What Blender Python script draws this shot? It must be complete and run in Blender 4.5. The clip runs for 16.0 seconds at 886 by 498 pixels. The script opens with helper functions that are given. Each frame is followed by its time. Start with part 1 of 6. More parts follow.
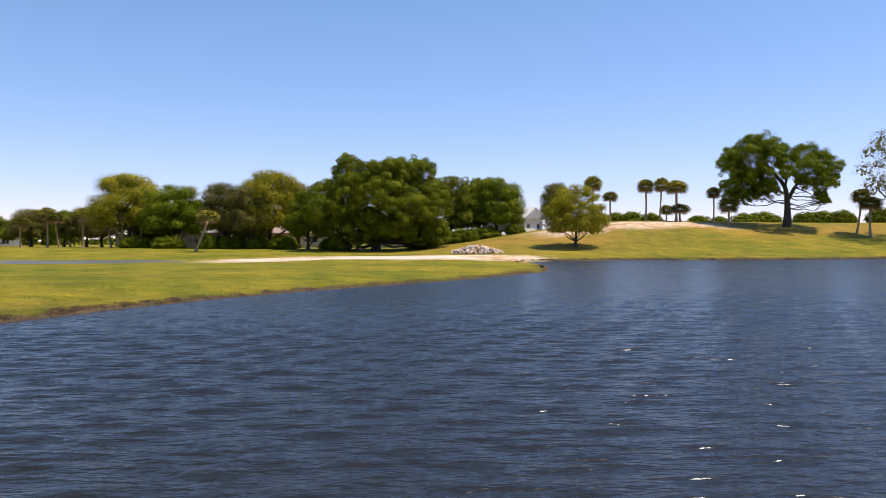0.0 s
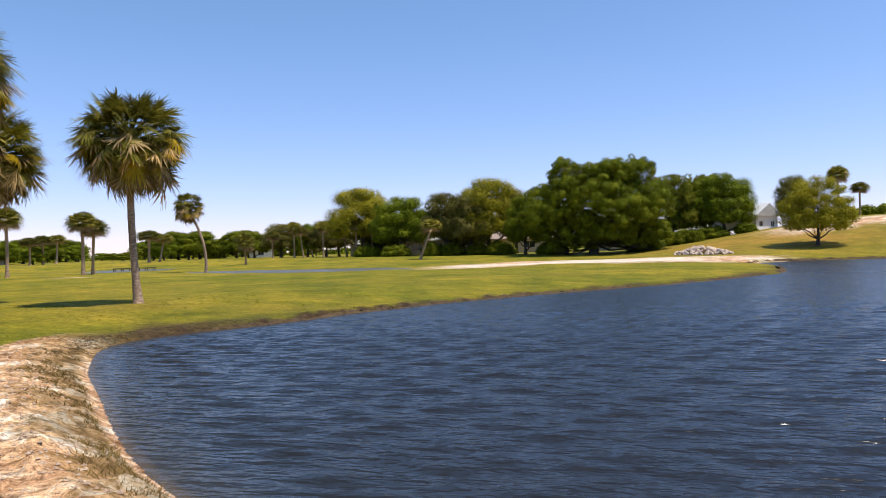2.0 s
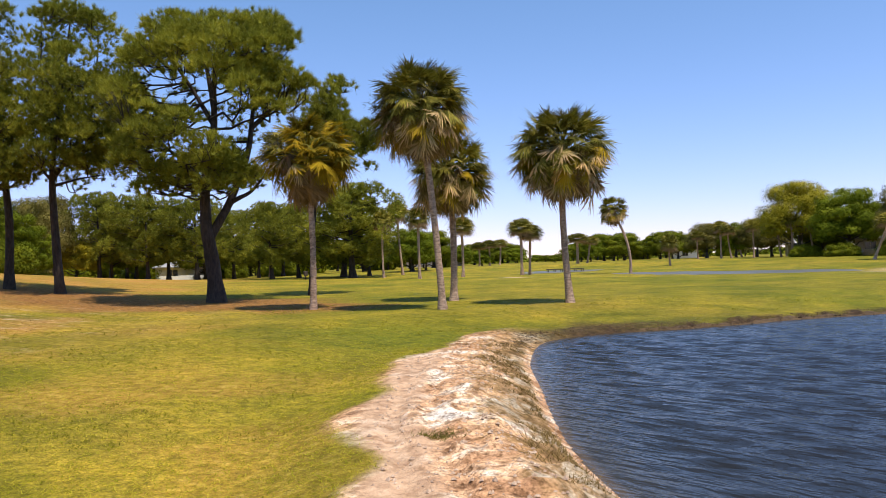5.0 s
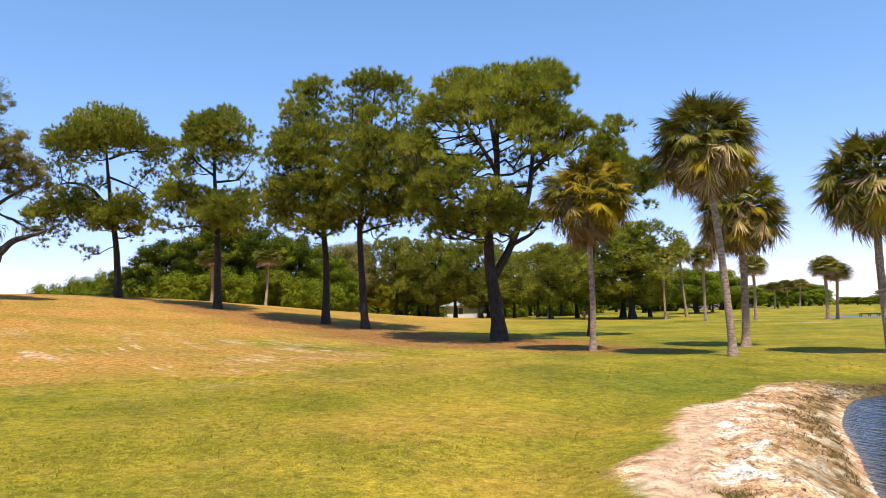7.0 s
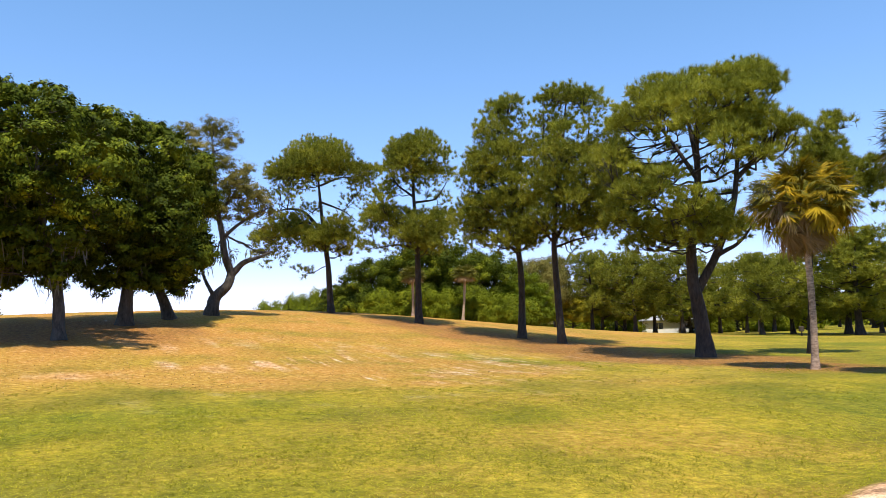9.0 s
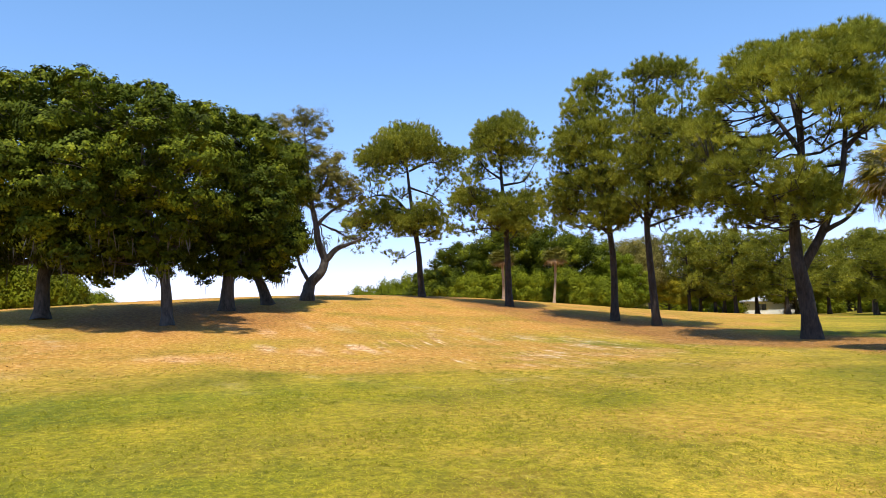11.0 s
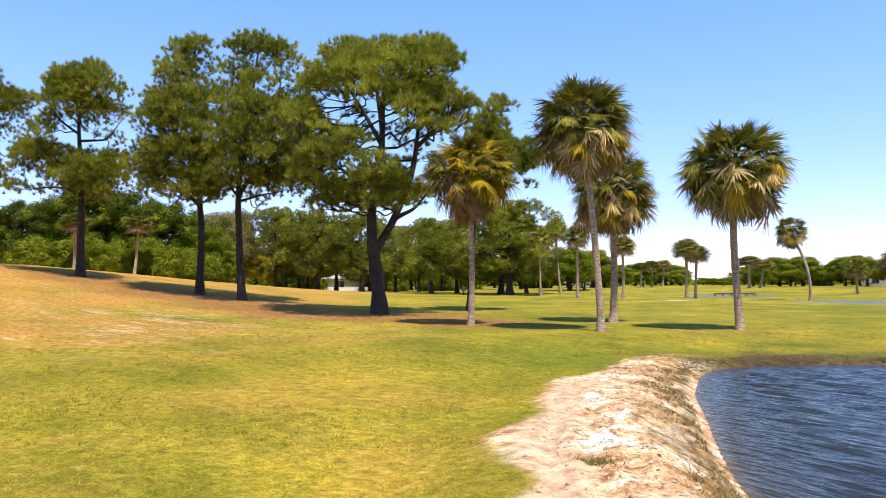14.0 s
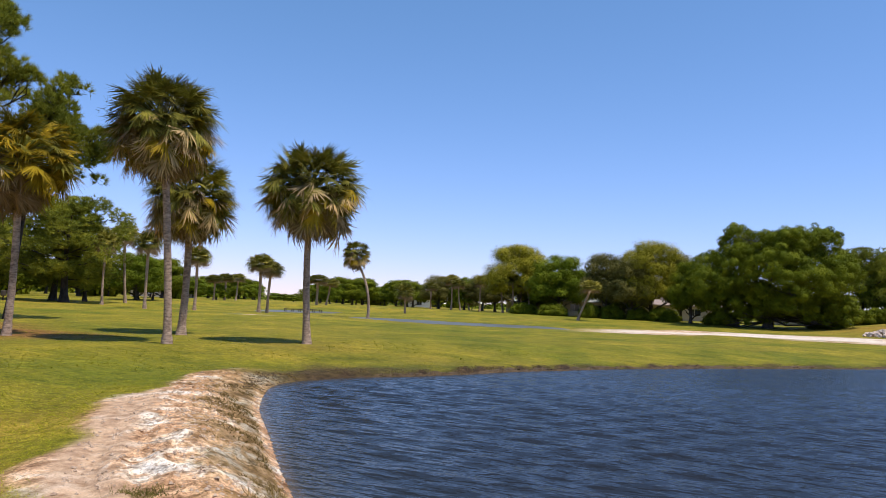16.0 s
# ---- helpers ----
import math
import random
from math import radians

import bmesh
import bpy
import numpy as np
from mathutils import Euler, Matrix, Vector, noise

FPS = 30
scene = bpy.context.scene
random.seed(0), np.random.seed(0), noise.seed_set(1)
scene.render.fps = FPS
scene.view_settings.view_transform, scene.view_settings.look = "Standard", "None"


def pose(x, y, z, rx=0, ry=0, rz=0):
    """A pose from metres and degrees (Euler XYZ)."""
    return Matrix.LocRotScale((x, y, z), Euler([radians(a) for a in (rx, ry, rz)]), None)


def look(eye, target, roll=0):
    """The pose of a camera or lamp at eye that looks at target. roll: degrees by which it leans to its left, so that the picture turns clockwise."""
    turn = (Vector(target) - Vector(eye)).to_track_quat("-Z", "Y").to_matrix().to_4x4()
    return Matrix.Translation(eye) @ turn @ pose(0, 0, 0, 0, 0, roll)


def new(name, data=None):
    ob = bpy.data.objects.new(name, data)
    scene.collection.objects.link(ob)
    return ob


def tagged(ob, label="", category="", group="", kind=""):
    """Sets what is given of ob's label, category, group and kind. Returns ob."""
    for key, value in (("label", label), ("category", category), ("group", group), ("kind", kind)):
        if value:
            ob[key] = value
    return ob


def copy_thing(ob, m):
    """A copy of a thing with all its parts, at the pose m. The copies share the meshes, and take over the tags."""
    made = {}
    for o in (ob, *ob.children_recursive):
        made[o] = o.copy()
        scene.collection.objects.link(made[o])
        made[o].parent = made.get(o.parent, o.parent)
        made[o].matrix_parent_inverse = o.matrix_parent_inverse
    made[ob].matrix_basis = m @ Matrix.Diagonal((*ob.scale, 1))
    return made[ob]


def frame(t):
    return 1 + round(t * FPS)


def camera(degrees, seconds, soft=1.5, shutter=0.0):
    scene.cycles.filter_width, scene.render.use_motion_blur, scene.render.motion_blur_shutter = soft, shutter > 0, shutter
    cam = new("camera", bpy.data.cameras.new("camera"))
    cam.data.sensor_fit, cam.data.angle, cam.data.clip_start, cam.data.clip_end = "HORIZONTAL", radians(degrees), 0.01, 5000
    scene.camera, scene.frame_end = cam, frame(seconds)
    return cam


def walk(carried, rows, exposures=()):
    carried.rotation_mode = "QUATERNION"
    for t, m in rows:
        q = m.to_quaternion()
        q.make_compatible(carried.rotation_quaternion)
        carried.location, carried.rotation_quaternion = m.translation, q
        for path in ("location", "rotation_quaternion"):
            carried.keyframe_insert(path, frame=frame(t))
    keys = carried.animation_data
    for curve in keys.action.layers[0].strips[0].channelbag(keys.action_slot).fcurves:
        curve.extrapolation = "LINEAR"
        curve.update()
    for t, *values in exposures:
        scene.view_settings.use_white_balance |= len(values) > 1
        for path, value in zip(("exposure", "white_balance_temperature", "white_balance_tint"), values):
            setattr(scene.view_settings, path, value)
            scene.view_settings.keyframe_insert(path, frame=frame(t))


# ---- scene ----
cam = camera(62.43, 16.0, soft=0.6)
PATH = [
    (0.0, pose(0.059, 0.274, 2.030, 89.39, -0.00, -15.36)),
    (0.5, pose(0.041, 0.184, 2.032, 90.15, 0.19, -10.00)),
    (1.0, pose(0.021, 0.174, 2.041, 89.63, 0.17, -3.93)),
    (1.5, pose(-0.008, 0.181, 2.042, 89.12, 0.38, -0.64)),
    (2.0, pose(-0.001, 0.146, 2.052, 89.94, 1.48, 1.52)),
    (2.5, pose(-0.018, 0.089, 2.059, 89.13, 1.59, 6.89)),
    (3.0, pose(0.033, 0.030, 2.104, 90.54, 1.47, 16.08)),
    (3.5, pose(-0.008, 0.097, 2.088, 90.27, 1.81, 21.35)),
    (4.0, pose(-0.017, 0.090, 2.096, 90.07, 1.23, 24.64)),
    (4.5, pose(-0.007, 0.032, 2.112, 90.52, 1.14, 28.39)),
    (4.7, pose(-0.020, 0.021, 2.099, 90.72, 1.56, 30.52)),
    (6.8, pose(-0.003, -0.046, 2.105, 93.98, 1.17, 53.26)),
    (7.0, pose(0.017, -0.098, 2.139, 94.73, 1.29, 55.33)),
    (7.5, pose(0.083, -0.197, 2.120, 95.29, 1.51, 59.47)),
    (8.0, pose(0.086, -0.242, 2.141, 95.53, 1.52, 62.94)),
    (8.5, pose(0.107, -0.265, 2.121, 95.75, 0.78, 66.57)),
    (9.0, pose(0.081, -0.286, 2.117, 96.22, 1.23, 70.38)),
    (9.5, pose(0.104, -0.258, 2.167, 95.40, 1.79, 74.68)),
    (9.7, pose(0.101, -0.267, 2.104, 95.35, 1.61, 75.97)),
    (10.55, pose(0.070, -0.215, 2.110, 95.15, 1.60, 78.40)),
    (11.8, pose(0.019, -0.133, 2.081, 94.98, 1.55, 72.09)),
    (12.0, pose(0.002, -0.133, 2.112, 94.98, 1.32, 70.14)),
    (12.5, pose(0.009, -0.178, 2.134, 95.04, 1.08, 66.97)),
    (13.0, pose(0.004, -0.134, 2.141, 94.31, 0.86, 61.50)),
    (13.5, pose(0.014, -0.092, 2.142, 94.11, 0.74, 53.34)),
    (14.0, pose(-0.024, -0.027, 2.116, 92.58, 0.17, 46.09)),
    (14.5, pose(0.023, 0.035, 2.130, 93.02, -0.08, 39.04)),
    (15.0, pose(-0.055, 0.110, 2.090, 92.55, -1.96, 27.51)),
    (15.5, pose(-0.144, 0.195, 2.101, 94.70, -2.15, 21.42)),
    (16.0, pose(-0.267, 0.412, 2.082, 94.28, -2.43, 13.59)),
]
EXPOSURES = [(0.0, 0.05, 6950, 14), (1.5, 0.02, 6750, 13), (3.5, 0.02, 6650, 15), (4.7, 0.08, 6650, 16), (7.0, 0.36, 6600, 13), (9.5, 0.46, 6550, 11), (12.0, 0.47, 6550, 12), (13.0, 0.52, 6600, 12), (13.5, 0.58, 6650, 12), (14.0, 0.56, 6520, 13), (14.5, 0.45, 6350, 15), (15.0, 0.28, 6420, 16), (15.5, 0.2, 6180, 14), (16.0, -0.09, 6200, 14)]
walk(cam, PATH, EXPOSURES)

# ---- light ----
SUN_EL, SUN_AZ = 67.0, 106.0  # the sun stands high, to the +x side and a little behind the first view
world = bpy.data.worlds.new("sky")
scene.world = world
world.use_nodes = True
wn = world.node_tree.nodes
sky = wn.new("ShaderNodeTexSky")
sky.sky_type = "NISHITA"
sky.sun_disc = False
sky.sun_elevation = radians(SUN_EL)
sky.sun_rotation = radians(SUN_AZ)
sky.altitude = 10
sky.air_density, sky.dust_density, sky.ozone_density = 1.0, 0.0, 2.5
wn["Background"].inputs[1].default_value = 0.15
clear = wn.new("ShaderNodeMix")  # a clear spring sky, bluer than the model's
clear.data_type, clear.blend_type = "RGBA", "MULTIPLY"
clear.inputs[0].default_value, clear.inputs[7].default_value = 1.0, (0.82, 0.97, 1.14, 1)
split, joint, soft_green, level = wn.new("ShaderNodeSeparateColor"), wn.new("ShaderNodeCombineColor"), wn.new("ShaderNodeMath"), wn.new("ShaderNodeMath")
soft_green.operation, soft_green.inputs[1].default_value = "POWER", 0.80  # less green in the haze towards the horizon
level.operation, level.inputs[1].default_value = "MULTIPLY", 2.75 ** 0.20
for a, b in ((sky.outputs[0], clear.inputs[6]), (clear.outputs[2], split.inputs[0]), (split.outputs[0], joint.inputs[0]), (split.outputs[1], soft_green.inputs[0]), (soft_green.outputs[0], level.inputs[0]),
             (level.outputs[0], joint.inputs[1]), (split.outputs[2], joint.inputs[2]), (joint.outputs[0], wn["Background"].inputs[0])):
    world.node_tree.links.new(a, b)
sun = new("sun", bpy.data.lights.new("sun", "SUN"))
sun.data.energy, sun.data.angle, sun.data.color = 5.0, radians(0.53), (1.0, 0.94, 0.82)
sx, sy = math.sin(radians(SUN_AZ)), math.cos(radians(SUN_AZ))
sun.matrix_world = look((sx * 60, sy * 60, 60 * math.tan(radians(SUN_EL))), (0, 0, 0))

# ---- number tools ----


def rng(seed):
    return np.random.default_rng(seed)


def lattice(ix, iy, seed):
    h = (ix.astype(np.int64) * 374761393 + iy.astype(np.int64) * 668265263 + seed * 974634777) & 0x7FFFFFFF
    h = ((h ^ (h >> 13)) * 1274126177) & 0x7FFFFFFF
    return ((h ^ (h >> 16)) & 0xFFFF) / 65535.0


def vnoise(x, y, scale, seed=0):
    """Smooth value noise, 0 to 1, one cell to scale metres."""
    u, v = np.asarray(x) / scale, np.asarray(y) / scale
    iu, iv = np.floor(u), np.floor(v)
    fu, fv = u - iu, v - iv
    fu, fv = fu * fu * (3 - 2 * fu), fv * fv * (3 - 2 * fv)
    a, b = lattice(iu, iv, seed), lattice(iu + 1, iv, seed)
    c, d = lattice(iu, iv + 1, seed), lattice(iu + 1, iv + 1, seed)
    return (a * (1 - fu) + b * fu) * (1 - fv) + (c * (1 - fu) + d * fu) * fv


def fbm(x, y, scale, octaves=4, seed=0):
    total, amp, norm = 0.0, 1.0, 0.0
    for k in range(octaves):
        total = total + amp * vnoise(x, y, scale / 2 ** k, seed + k)
        norm += amp
        amp *= 0.55
    return total / norm


def smooth(a, b, x):
    t = np.clip((np.asarray(x, float) - a) / (b - a), 0, 1)
    return t * t * (3 - 2 * t)


def spline(points, steps=6):
    """A closed smooth line through points."""
    p = np.array(points, float)
    out = []
    for k in range(len(p)):
        a, b, c, d = p[k - 1], p[k], p[(k + 1) % len(p)], p[(k + 2) % len(p)]
        for s in np.arange(steps) / steps:
            out.append(0.5 * (2 * b + (c - a) * s + (2 * a - 5 * b + 4 * c - d) * s ** 2 + (3 * b - a - 3 * c + d) * s ** 3))
    return np.array(out)


def shore_distance(x, y, line):
    """Distance to a closed line: negative inside."""
    x, y = np.asarray(x, float).ravel(), np.asarray(y, float).ravel()
    best, inside = np.full(x.shape, 1e9), np.zeros(x.shape, bool)
    for k in range(len(line)):
        (ax, ay), (bx, by) = line[k - 1], line[k]
        dx, dy = bx - ax, by - ay
        s = np.clip(((x - ax) * dx + (y - ay) * dy) / (dx * dx + dy * dy + 1e-12), 0, 1)
        best = np.minimum(best, (x - ax - s * dx) ** 2 + (y - ay - s * dy) ** 2)
        cross = (ay > y) != (by > y)
        inside ^= cross & (x < ax + (y - ay) / (by - ay + 1e-12) * dx)
    return np.where(inside, -1, 1) * np.sqrt(best)


def polar(az, d):
    """The plan point d metres off, az degrees to the left of +y."""
    return -d * math.sin(radians(az)), d * math.cos(radians(az))


# ---- the lie of the land ----
LAKE = spline([(-2.1, 5.9), (-3.6, 7.8), (-5.4, 10.8), (-6.9, 13.4), (-8.1, 16.6), (-7.4, 18.8), (-5.6, 20.9), (-3.1, 24.6), (0.1, 28.2),
               (4.8, 32.2), (10.5, 36.5), (15.3, 41.0), (20.0, 46.5), (22.6, 52.5), (23.0, 57.5), (25.0, 64.0), (30.5, 69.2), (39.0, 70.6),
               (50.7, 67.6), (61.0, 67.0), (71.0, 66.8), (86.0, 64.0), (98.0, 54.0), (102.0, 38.0), (90.0, 20.0), (60.0, 8.0), (30.0, 2.6), (12.0, 1.6), (4.0, 2.2), (0.3, 3.7)])
POND = spline([(-4.6, 68.5), (-6.5, 66.0), (-12.0, 64.2), (-18.0, 65.2), (-25.0, 70.5), (-29.0, 77.0), (-24.0, 77.3), (-15.5, 75.0), (-7.5, 73.8)])
POOL = spline([(-39.5, 81.0), (-44.0, 84.0), (-48.0, 96.0), (-40.0, 99.0), (-37.0, 88.0)])
POND_Z = 0.22


def land(x, y, fine=True):
    """Height of the ground, with the masks of its surface: sand, soil, litter, dry, then the distance to the lake and the pale washed sand."""
    shape = np.shape(x)
    x, y = np.asarray(x, float).ravel(), np.asarray(y, float).ravel()
    lake, pond, pool = shore_distance(x, y, LAKE), shore_distance(x, y, POND), shore_distance(x, y, POOL)
    r = np.hypot(x, y)
    # rolling base, the knoll on the -x side, the mound beyond the lake
    z = 0.45 + 0.10 * (fbm(x, y, 14, 3, 5) - 0.5) * smooth(3, 20, r)
    c, s = math.cos(-0.97), math.sin(-0.97)
    u, v = ((x + 62.3) * c + (y - 3.4) * s) / 33.2, (-(x + 62.3) * s + (y - 3.4) * c) / 15.5
    z = z + 3.54 * np.exp(-0.5 * (u * u + v * v))
    away = np.degrees(np.arctan2(x, y))
    z = z + 4.7 * smooth(1, 40, lake) * smooth(11, 31, away) * smooth(40, 62, y) * (1 - 0.5 * smooth(190, 420, r)) * (1 - smooth(75, 110, away))
    z = z + 0.5 * smooth(85, 120, r) * smooth(25, 10, np.abs(away + 5) * 0.5)
    # bare sand bank on the near shore
    along = smooth(17.2, 14.0, y + 0.15 * x) * smooth(9.0, 3.0, x)
    width = 2.35 + 0.5 * (fbm(x, y, 1.7, 3, 21) - 0.5) * 2 - 0.5 * smooth(9, 15, y) + 0.5 * np.exp(-((x + 5.6) ** 2 + (y - 6.0) ** 2) / 0.5) - 0.45 * np.exp(-((x + 4.1) ** 2 + (y - 4.6) ** 2) / 0.6)
    bank = smooth(width + 0.16, width - 0.16, lake) * along
    # lake shores: a low cut lip, then a gentle rise
    lip = 0.08 + 0.10 * fbm(x, y, 2.5, 2, 31) + 0.16 * smooth(42, 60, y)
    shore = lip * smooth(0.0, 0.35, lake) + (z - lip) * smooth(0.3, 7.0, lake)
    ridge = (0.14 * smooth(0, 0.3, lake) + 0.34 * smooth(0.1, 1.1, lake) - 0.06 * smooth(1.6, 2.7, lake)) * (1 - 0.42 * smooth(8.5, 14, y))
    near = along * smooth(3.4, 2.4, lake)
    zz = np.where(lake > 0, np.minimum(shore, z), z)
    zz = np.where(lake > 0, zz * (1 - near) + near * np.maximum(ridge, 0), zz)
    lumps = (fbm(x, y, 1.1, 2, 41) - 0.5) * 0.07 + (fbm(x, y, 0.30, 3, 47) - 0.5) * 0.085 + np.maximum(0, vnoise(x, y, 0.13, 49) - 0.62) * 0.16
    track = 0.05 * np.exp(-((lake - 1.95) / 0.13) ** 2) + 0.04 * np.exp(-((lake - 1.55) / 0.12) ** 2)
    zz = zz + bank * (lumps * smooth(0.0, 0.4, lake) * (0.35 + 0.65 * smooth(2.1, 1.2, lake)) - track * smooth(12, 6, y))
    rough = smooth(1.0, 0.2, lake) * (1 - along) * (r < 60)
    zz = zz + rough * (fbm(x, y, 0.6, 3, 51) - 0.5) * 0.16 * smooth(0.0, 0.25, lake)
    zz = np.where(lake <= 0, np.maximum(-1.6, -0.05 + 0.22 * lake), zz)
    for line_d in (pond, pool):
        cup = np.where(line_d > 0, POND_Z + 0.05 * smooth(0, 0.4, line_d) + 0.012 * line_d, POND_Z - 0.03 + 0.1 * np.maximum(line_d, -6))
        zz = np.where((lake > 0.5) & (line_d < 16), np.minimum(zz, np.maximum(cup, -0.6) + 0.3 * smooth(11, 16, line_d)), zz)
    # masks
    soil = smooth(0.55, 0.2, lake + 0.9 * (fbm(x, y, 0.9, 3, 61) - 0.5)) * (1 - bank) * (r < 130)
    soil = np.maximum(soil, along * 0.75 * smooth(0.10, 0.24, lake) * smooth(1.25, 0.45, lake + 1.0 * (fbm(x, y, 0.35, 3, 65) - 0.5)))
    turn = np.exp(-((x + 7.0) ** 2 + (y - 18.2) ** 2) / 13.0)
    soil = np.maximum(soil, turn * smooth(2.0, 0.8, lake + 1.3 * (fbm(x, y, 1.1, 3, 63) - 0.5)))
    strip = np.abs((y - 68.5 + 0.012 * (x - 16) ** 2 * (x < 16)) / 8.0) + 0.9 * (fbm(x * 0.35, y, 3.0, 4, 71) - 0.5) * 2 * (0.4 + 0.6 * smooth(24, 2, x))
    strip = smooth(1.05, 0.75, strip) * smooth(-6, 1, x) * smooth(33, 28, x) * smooth(0.1, 0.8, lake)
    scar = np.abs((y - 98.0 + 0.05 * (x - 55)) / 6.0) + 1.6 * (fbm(x * 0.5, y, 4.0, 4, 73) - 0.5)
    scar = smooth(0.9, 0.6, scar) * smooth(38, 46, x) * smooth(76, 66, x)
    speck = 1.0 * smooth(0.55, 0.63, fbm(x * 0.8, y, 0.42, 4, 77)) * smooth(0.4, 0.6, vnoise(x, y, 3.0, 78)) * np.exp(-((x + 27) ** 2 / 50 + (y - 3) ** 2 / 90))
    bunker = smooth(1.0, 0.7, np.hypot((x + 31.2) / 1.1, (y - 57.5) / 1.5))
    shoal = smooth(1.0, 0.7, np.hypot((x - 84) / 3.2, (y - 75) / 1.0) + 0.8 * (fbm(x, y, 1.3, 3, 79) - 0.5))
    pale = np.maximum(bunker, np.maximum.reduce([strip, scar, shoal]) * smooth(0.30, 0.52, fbm(x * 0.5, y, 3.0, 4, 83)))
    sand = np.clip(np.maximum.reduce([bank * (1 - 0.85 * soil), strip, scar, 0.95 * speck, bunker, 0.8 * shoal]), 0, 1)
    knoll = np.exp(-0.5 * (u * u + v * v))
    litter = np.zeros_like(x)
    for az, d, rx in LITTER:
        px, py = polar(az, d)
        litter = np.maximum(litter, smooth(1.0, 0.45, np.hypot((x - px) / rx, (y - py) / (rx * 0.8)) + 0.6 * (fbm(x, y, 1.6, 3, 81) - 0.5)))
    dry = smooth(0.015, 0.20, knoll + 0.22 * (fbm(x, y, 6.0, 4, 91) - 0.5))
    dry = np.maximum(dry, 0.95 * smooth(0.30, 0.55, np.exp(-((x + 25) ** 2 / 45 + (y - 5) ** 2 / 70)) + 0.5 * (fbm(x, y, 4.0, 4, 93) - 0.5)))
    dry = np.maximum(dry, (0.08 + 0.5 * smooth(0.42, 0.62, fbm(x * 0.4, y, 7.0, 4, 95))) * smooth(1.2, 3.6, zz) * (y > 40))
    dry = np.maximum(dry, 0.75 * np.exp(-((x - 38) ** 2 / 260 + (y - 92) ** 2 / 160)))
    dry = np.maximum(dry, 0.5 * smooth(0.4, 0.6, fbm(x, y, 2.4, 4, 97)) * np.exp(-((x + 7.5) ** 2 / 30 + (y - 4.5) ** 2 / 26)))
    return tuple(np.reshape(a, shape) for a in (zz, sand, soil, np.clip(litter, 0, 1) * (1 - sand), np.clip(dry, 0, 1), lake, pale))


LITTER = [(51.5, 33.5, 8.0), (61.6, 44, 7.0), (66.0, 47, 8.5), (72.5, 54, 6.5), (79, 60, 3.0), (97, 40, 9.0), (45, 29.5, 5.0), (56, 34, 6.5), (47, 30.5, 4.5), (60, 38, 6.0)]


def ground_z(x, y):
    return float(land(np.array([x]), np.array([y]))[0][0])


def on_land(az, d, sink=0.03):
    x, y = polar(az, d)
    return x, y, ground_z(x, y) - sink

# ---- materials ----


def material(name):
    m = bpy.data.materials.new(name)
    m.use_nodes = True
    return m, m.node_tree.nodes, m.node_tree.links, m.node_tree.nodes["Principled BSDF"]


def noise_node(n, l, scale, detail=4.0, rough=0.55, vec=None):
    t = n.new("ShaderNodeTexNoise")
    t.inputs["Scale"].default_value, t.inputs["Detail"].default_value, t.inputs["Roughness"].default_value = scale, detail, rough
    if vec is not None:
        l.new(vec, t.inputs["Vector"])
    return t.outputs["Fac"]


def ramp(n, l, fac, stops):
    r = n.new("ShaderNodeValToRGB")
    while len(r.color_ramp.elements) < len(stops):
        r.color_ramp.elements.new(0.5)
    for e, (p, c) in zip(r.color_ramp.elements, stops):
        e.position, e.color = p, (*c, 1)
    l.new(fac, r.inputs[0])
    return r.outputs[0]


def mix(n, l, fac, a, b, mode="MIX"):
    m = n.new("ShaderNodeMix")
    m.data_type, m.blend_type = "RGBA", mode
    for sock, val in ((0, fac), (6, a), (7, b)):
        if isinstance(val, (int, float)):
            m.inputs[sock].default_value = val
        elif isinstance(val, tuple):
            m.inputs[sock].default_value = (*val, 1)
        else:
            l.new(val, m.inputs[sock])
    return m.outputs[2]


def maths(n, l, op, a, b=0.0, clamp=False):
    m = n.new("ShaderNodeMath")
    m.operation, m.use_clamp = op, clamp
    for k, val in enumerate((a, b)):
        if isinstance(val, (int, float)):
            m.inputs[k].default_value = val
        else:
            l.new(val, m.inputs[k])
    return m.outputs[0]


def bump(n, l, b, height, strength, dist):
    k = n.new("ShaderNodeBump")
    k.inputs["Strength"].default_value, k.inputs["Distance"].default_value = strength, dist
    l.new(height, k.inputs["Height"])
    l.new(k.outputs[0], b.inputs["Normal"])
    return k


def coords(n):
    return n.new("ShaderNodeTexCoord").outputs["Object"]


def mapped(n, l, scale, rot=(0, 0, 0)):
    m = n.new("ShaderNodeMapping")
    m.inputs["Scale"].default_value, m.inputs["Rotation"].default_value = scale, rot
    l.new(coords(n), m.inputs["Vector"])
    return m.outputs[0]


def crests(n, l, along, across, turn):
    """Coordinates drawn out along the crests of the ripples."""
    a, c = n.new("ShaderNodeMapping"), n.new("ShaderNodeMapping")
    a.inputs["Rotation"].default_value, c.inputs["Scale"].default_value = (0, 0, 0.27 + turn), (along, across, 1)
    l.new(coords(n), a.inputs["Vector"])
    l.new(a.outputs[0], c.inputs["Vector"])
    return c.outputs[0]


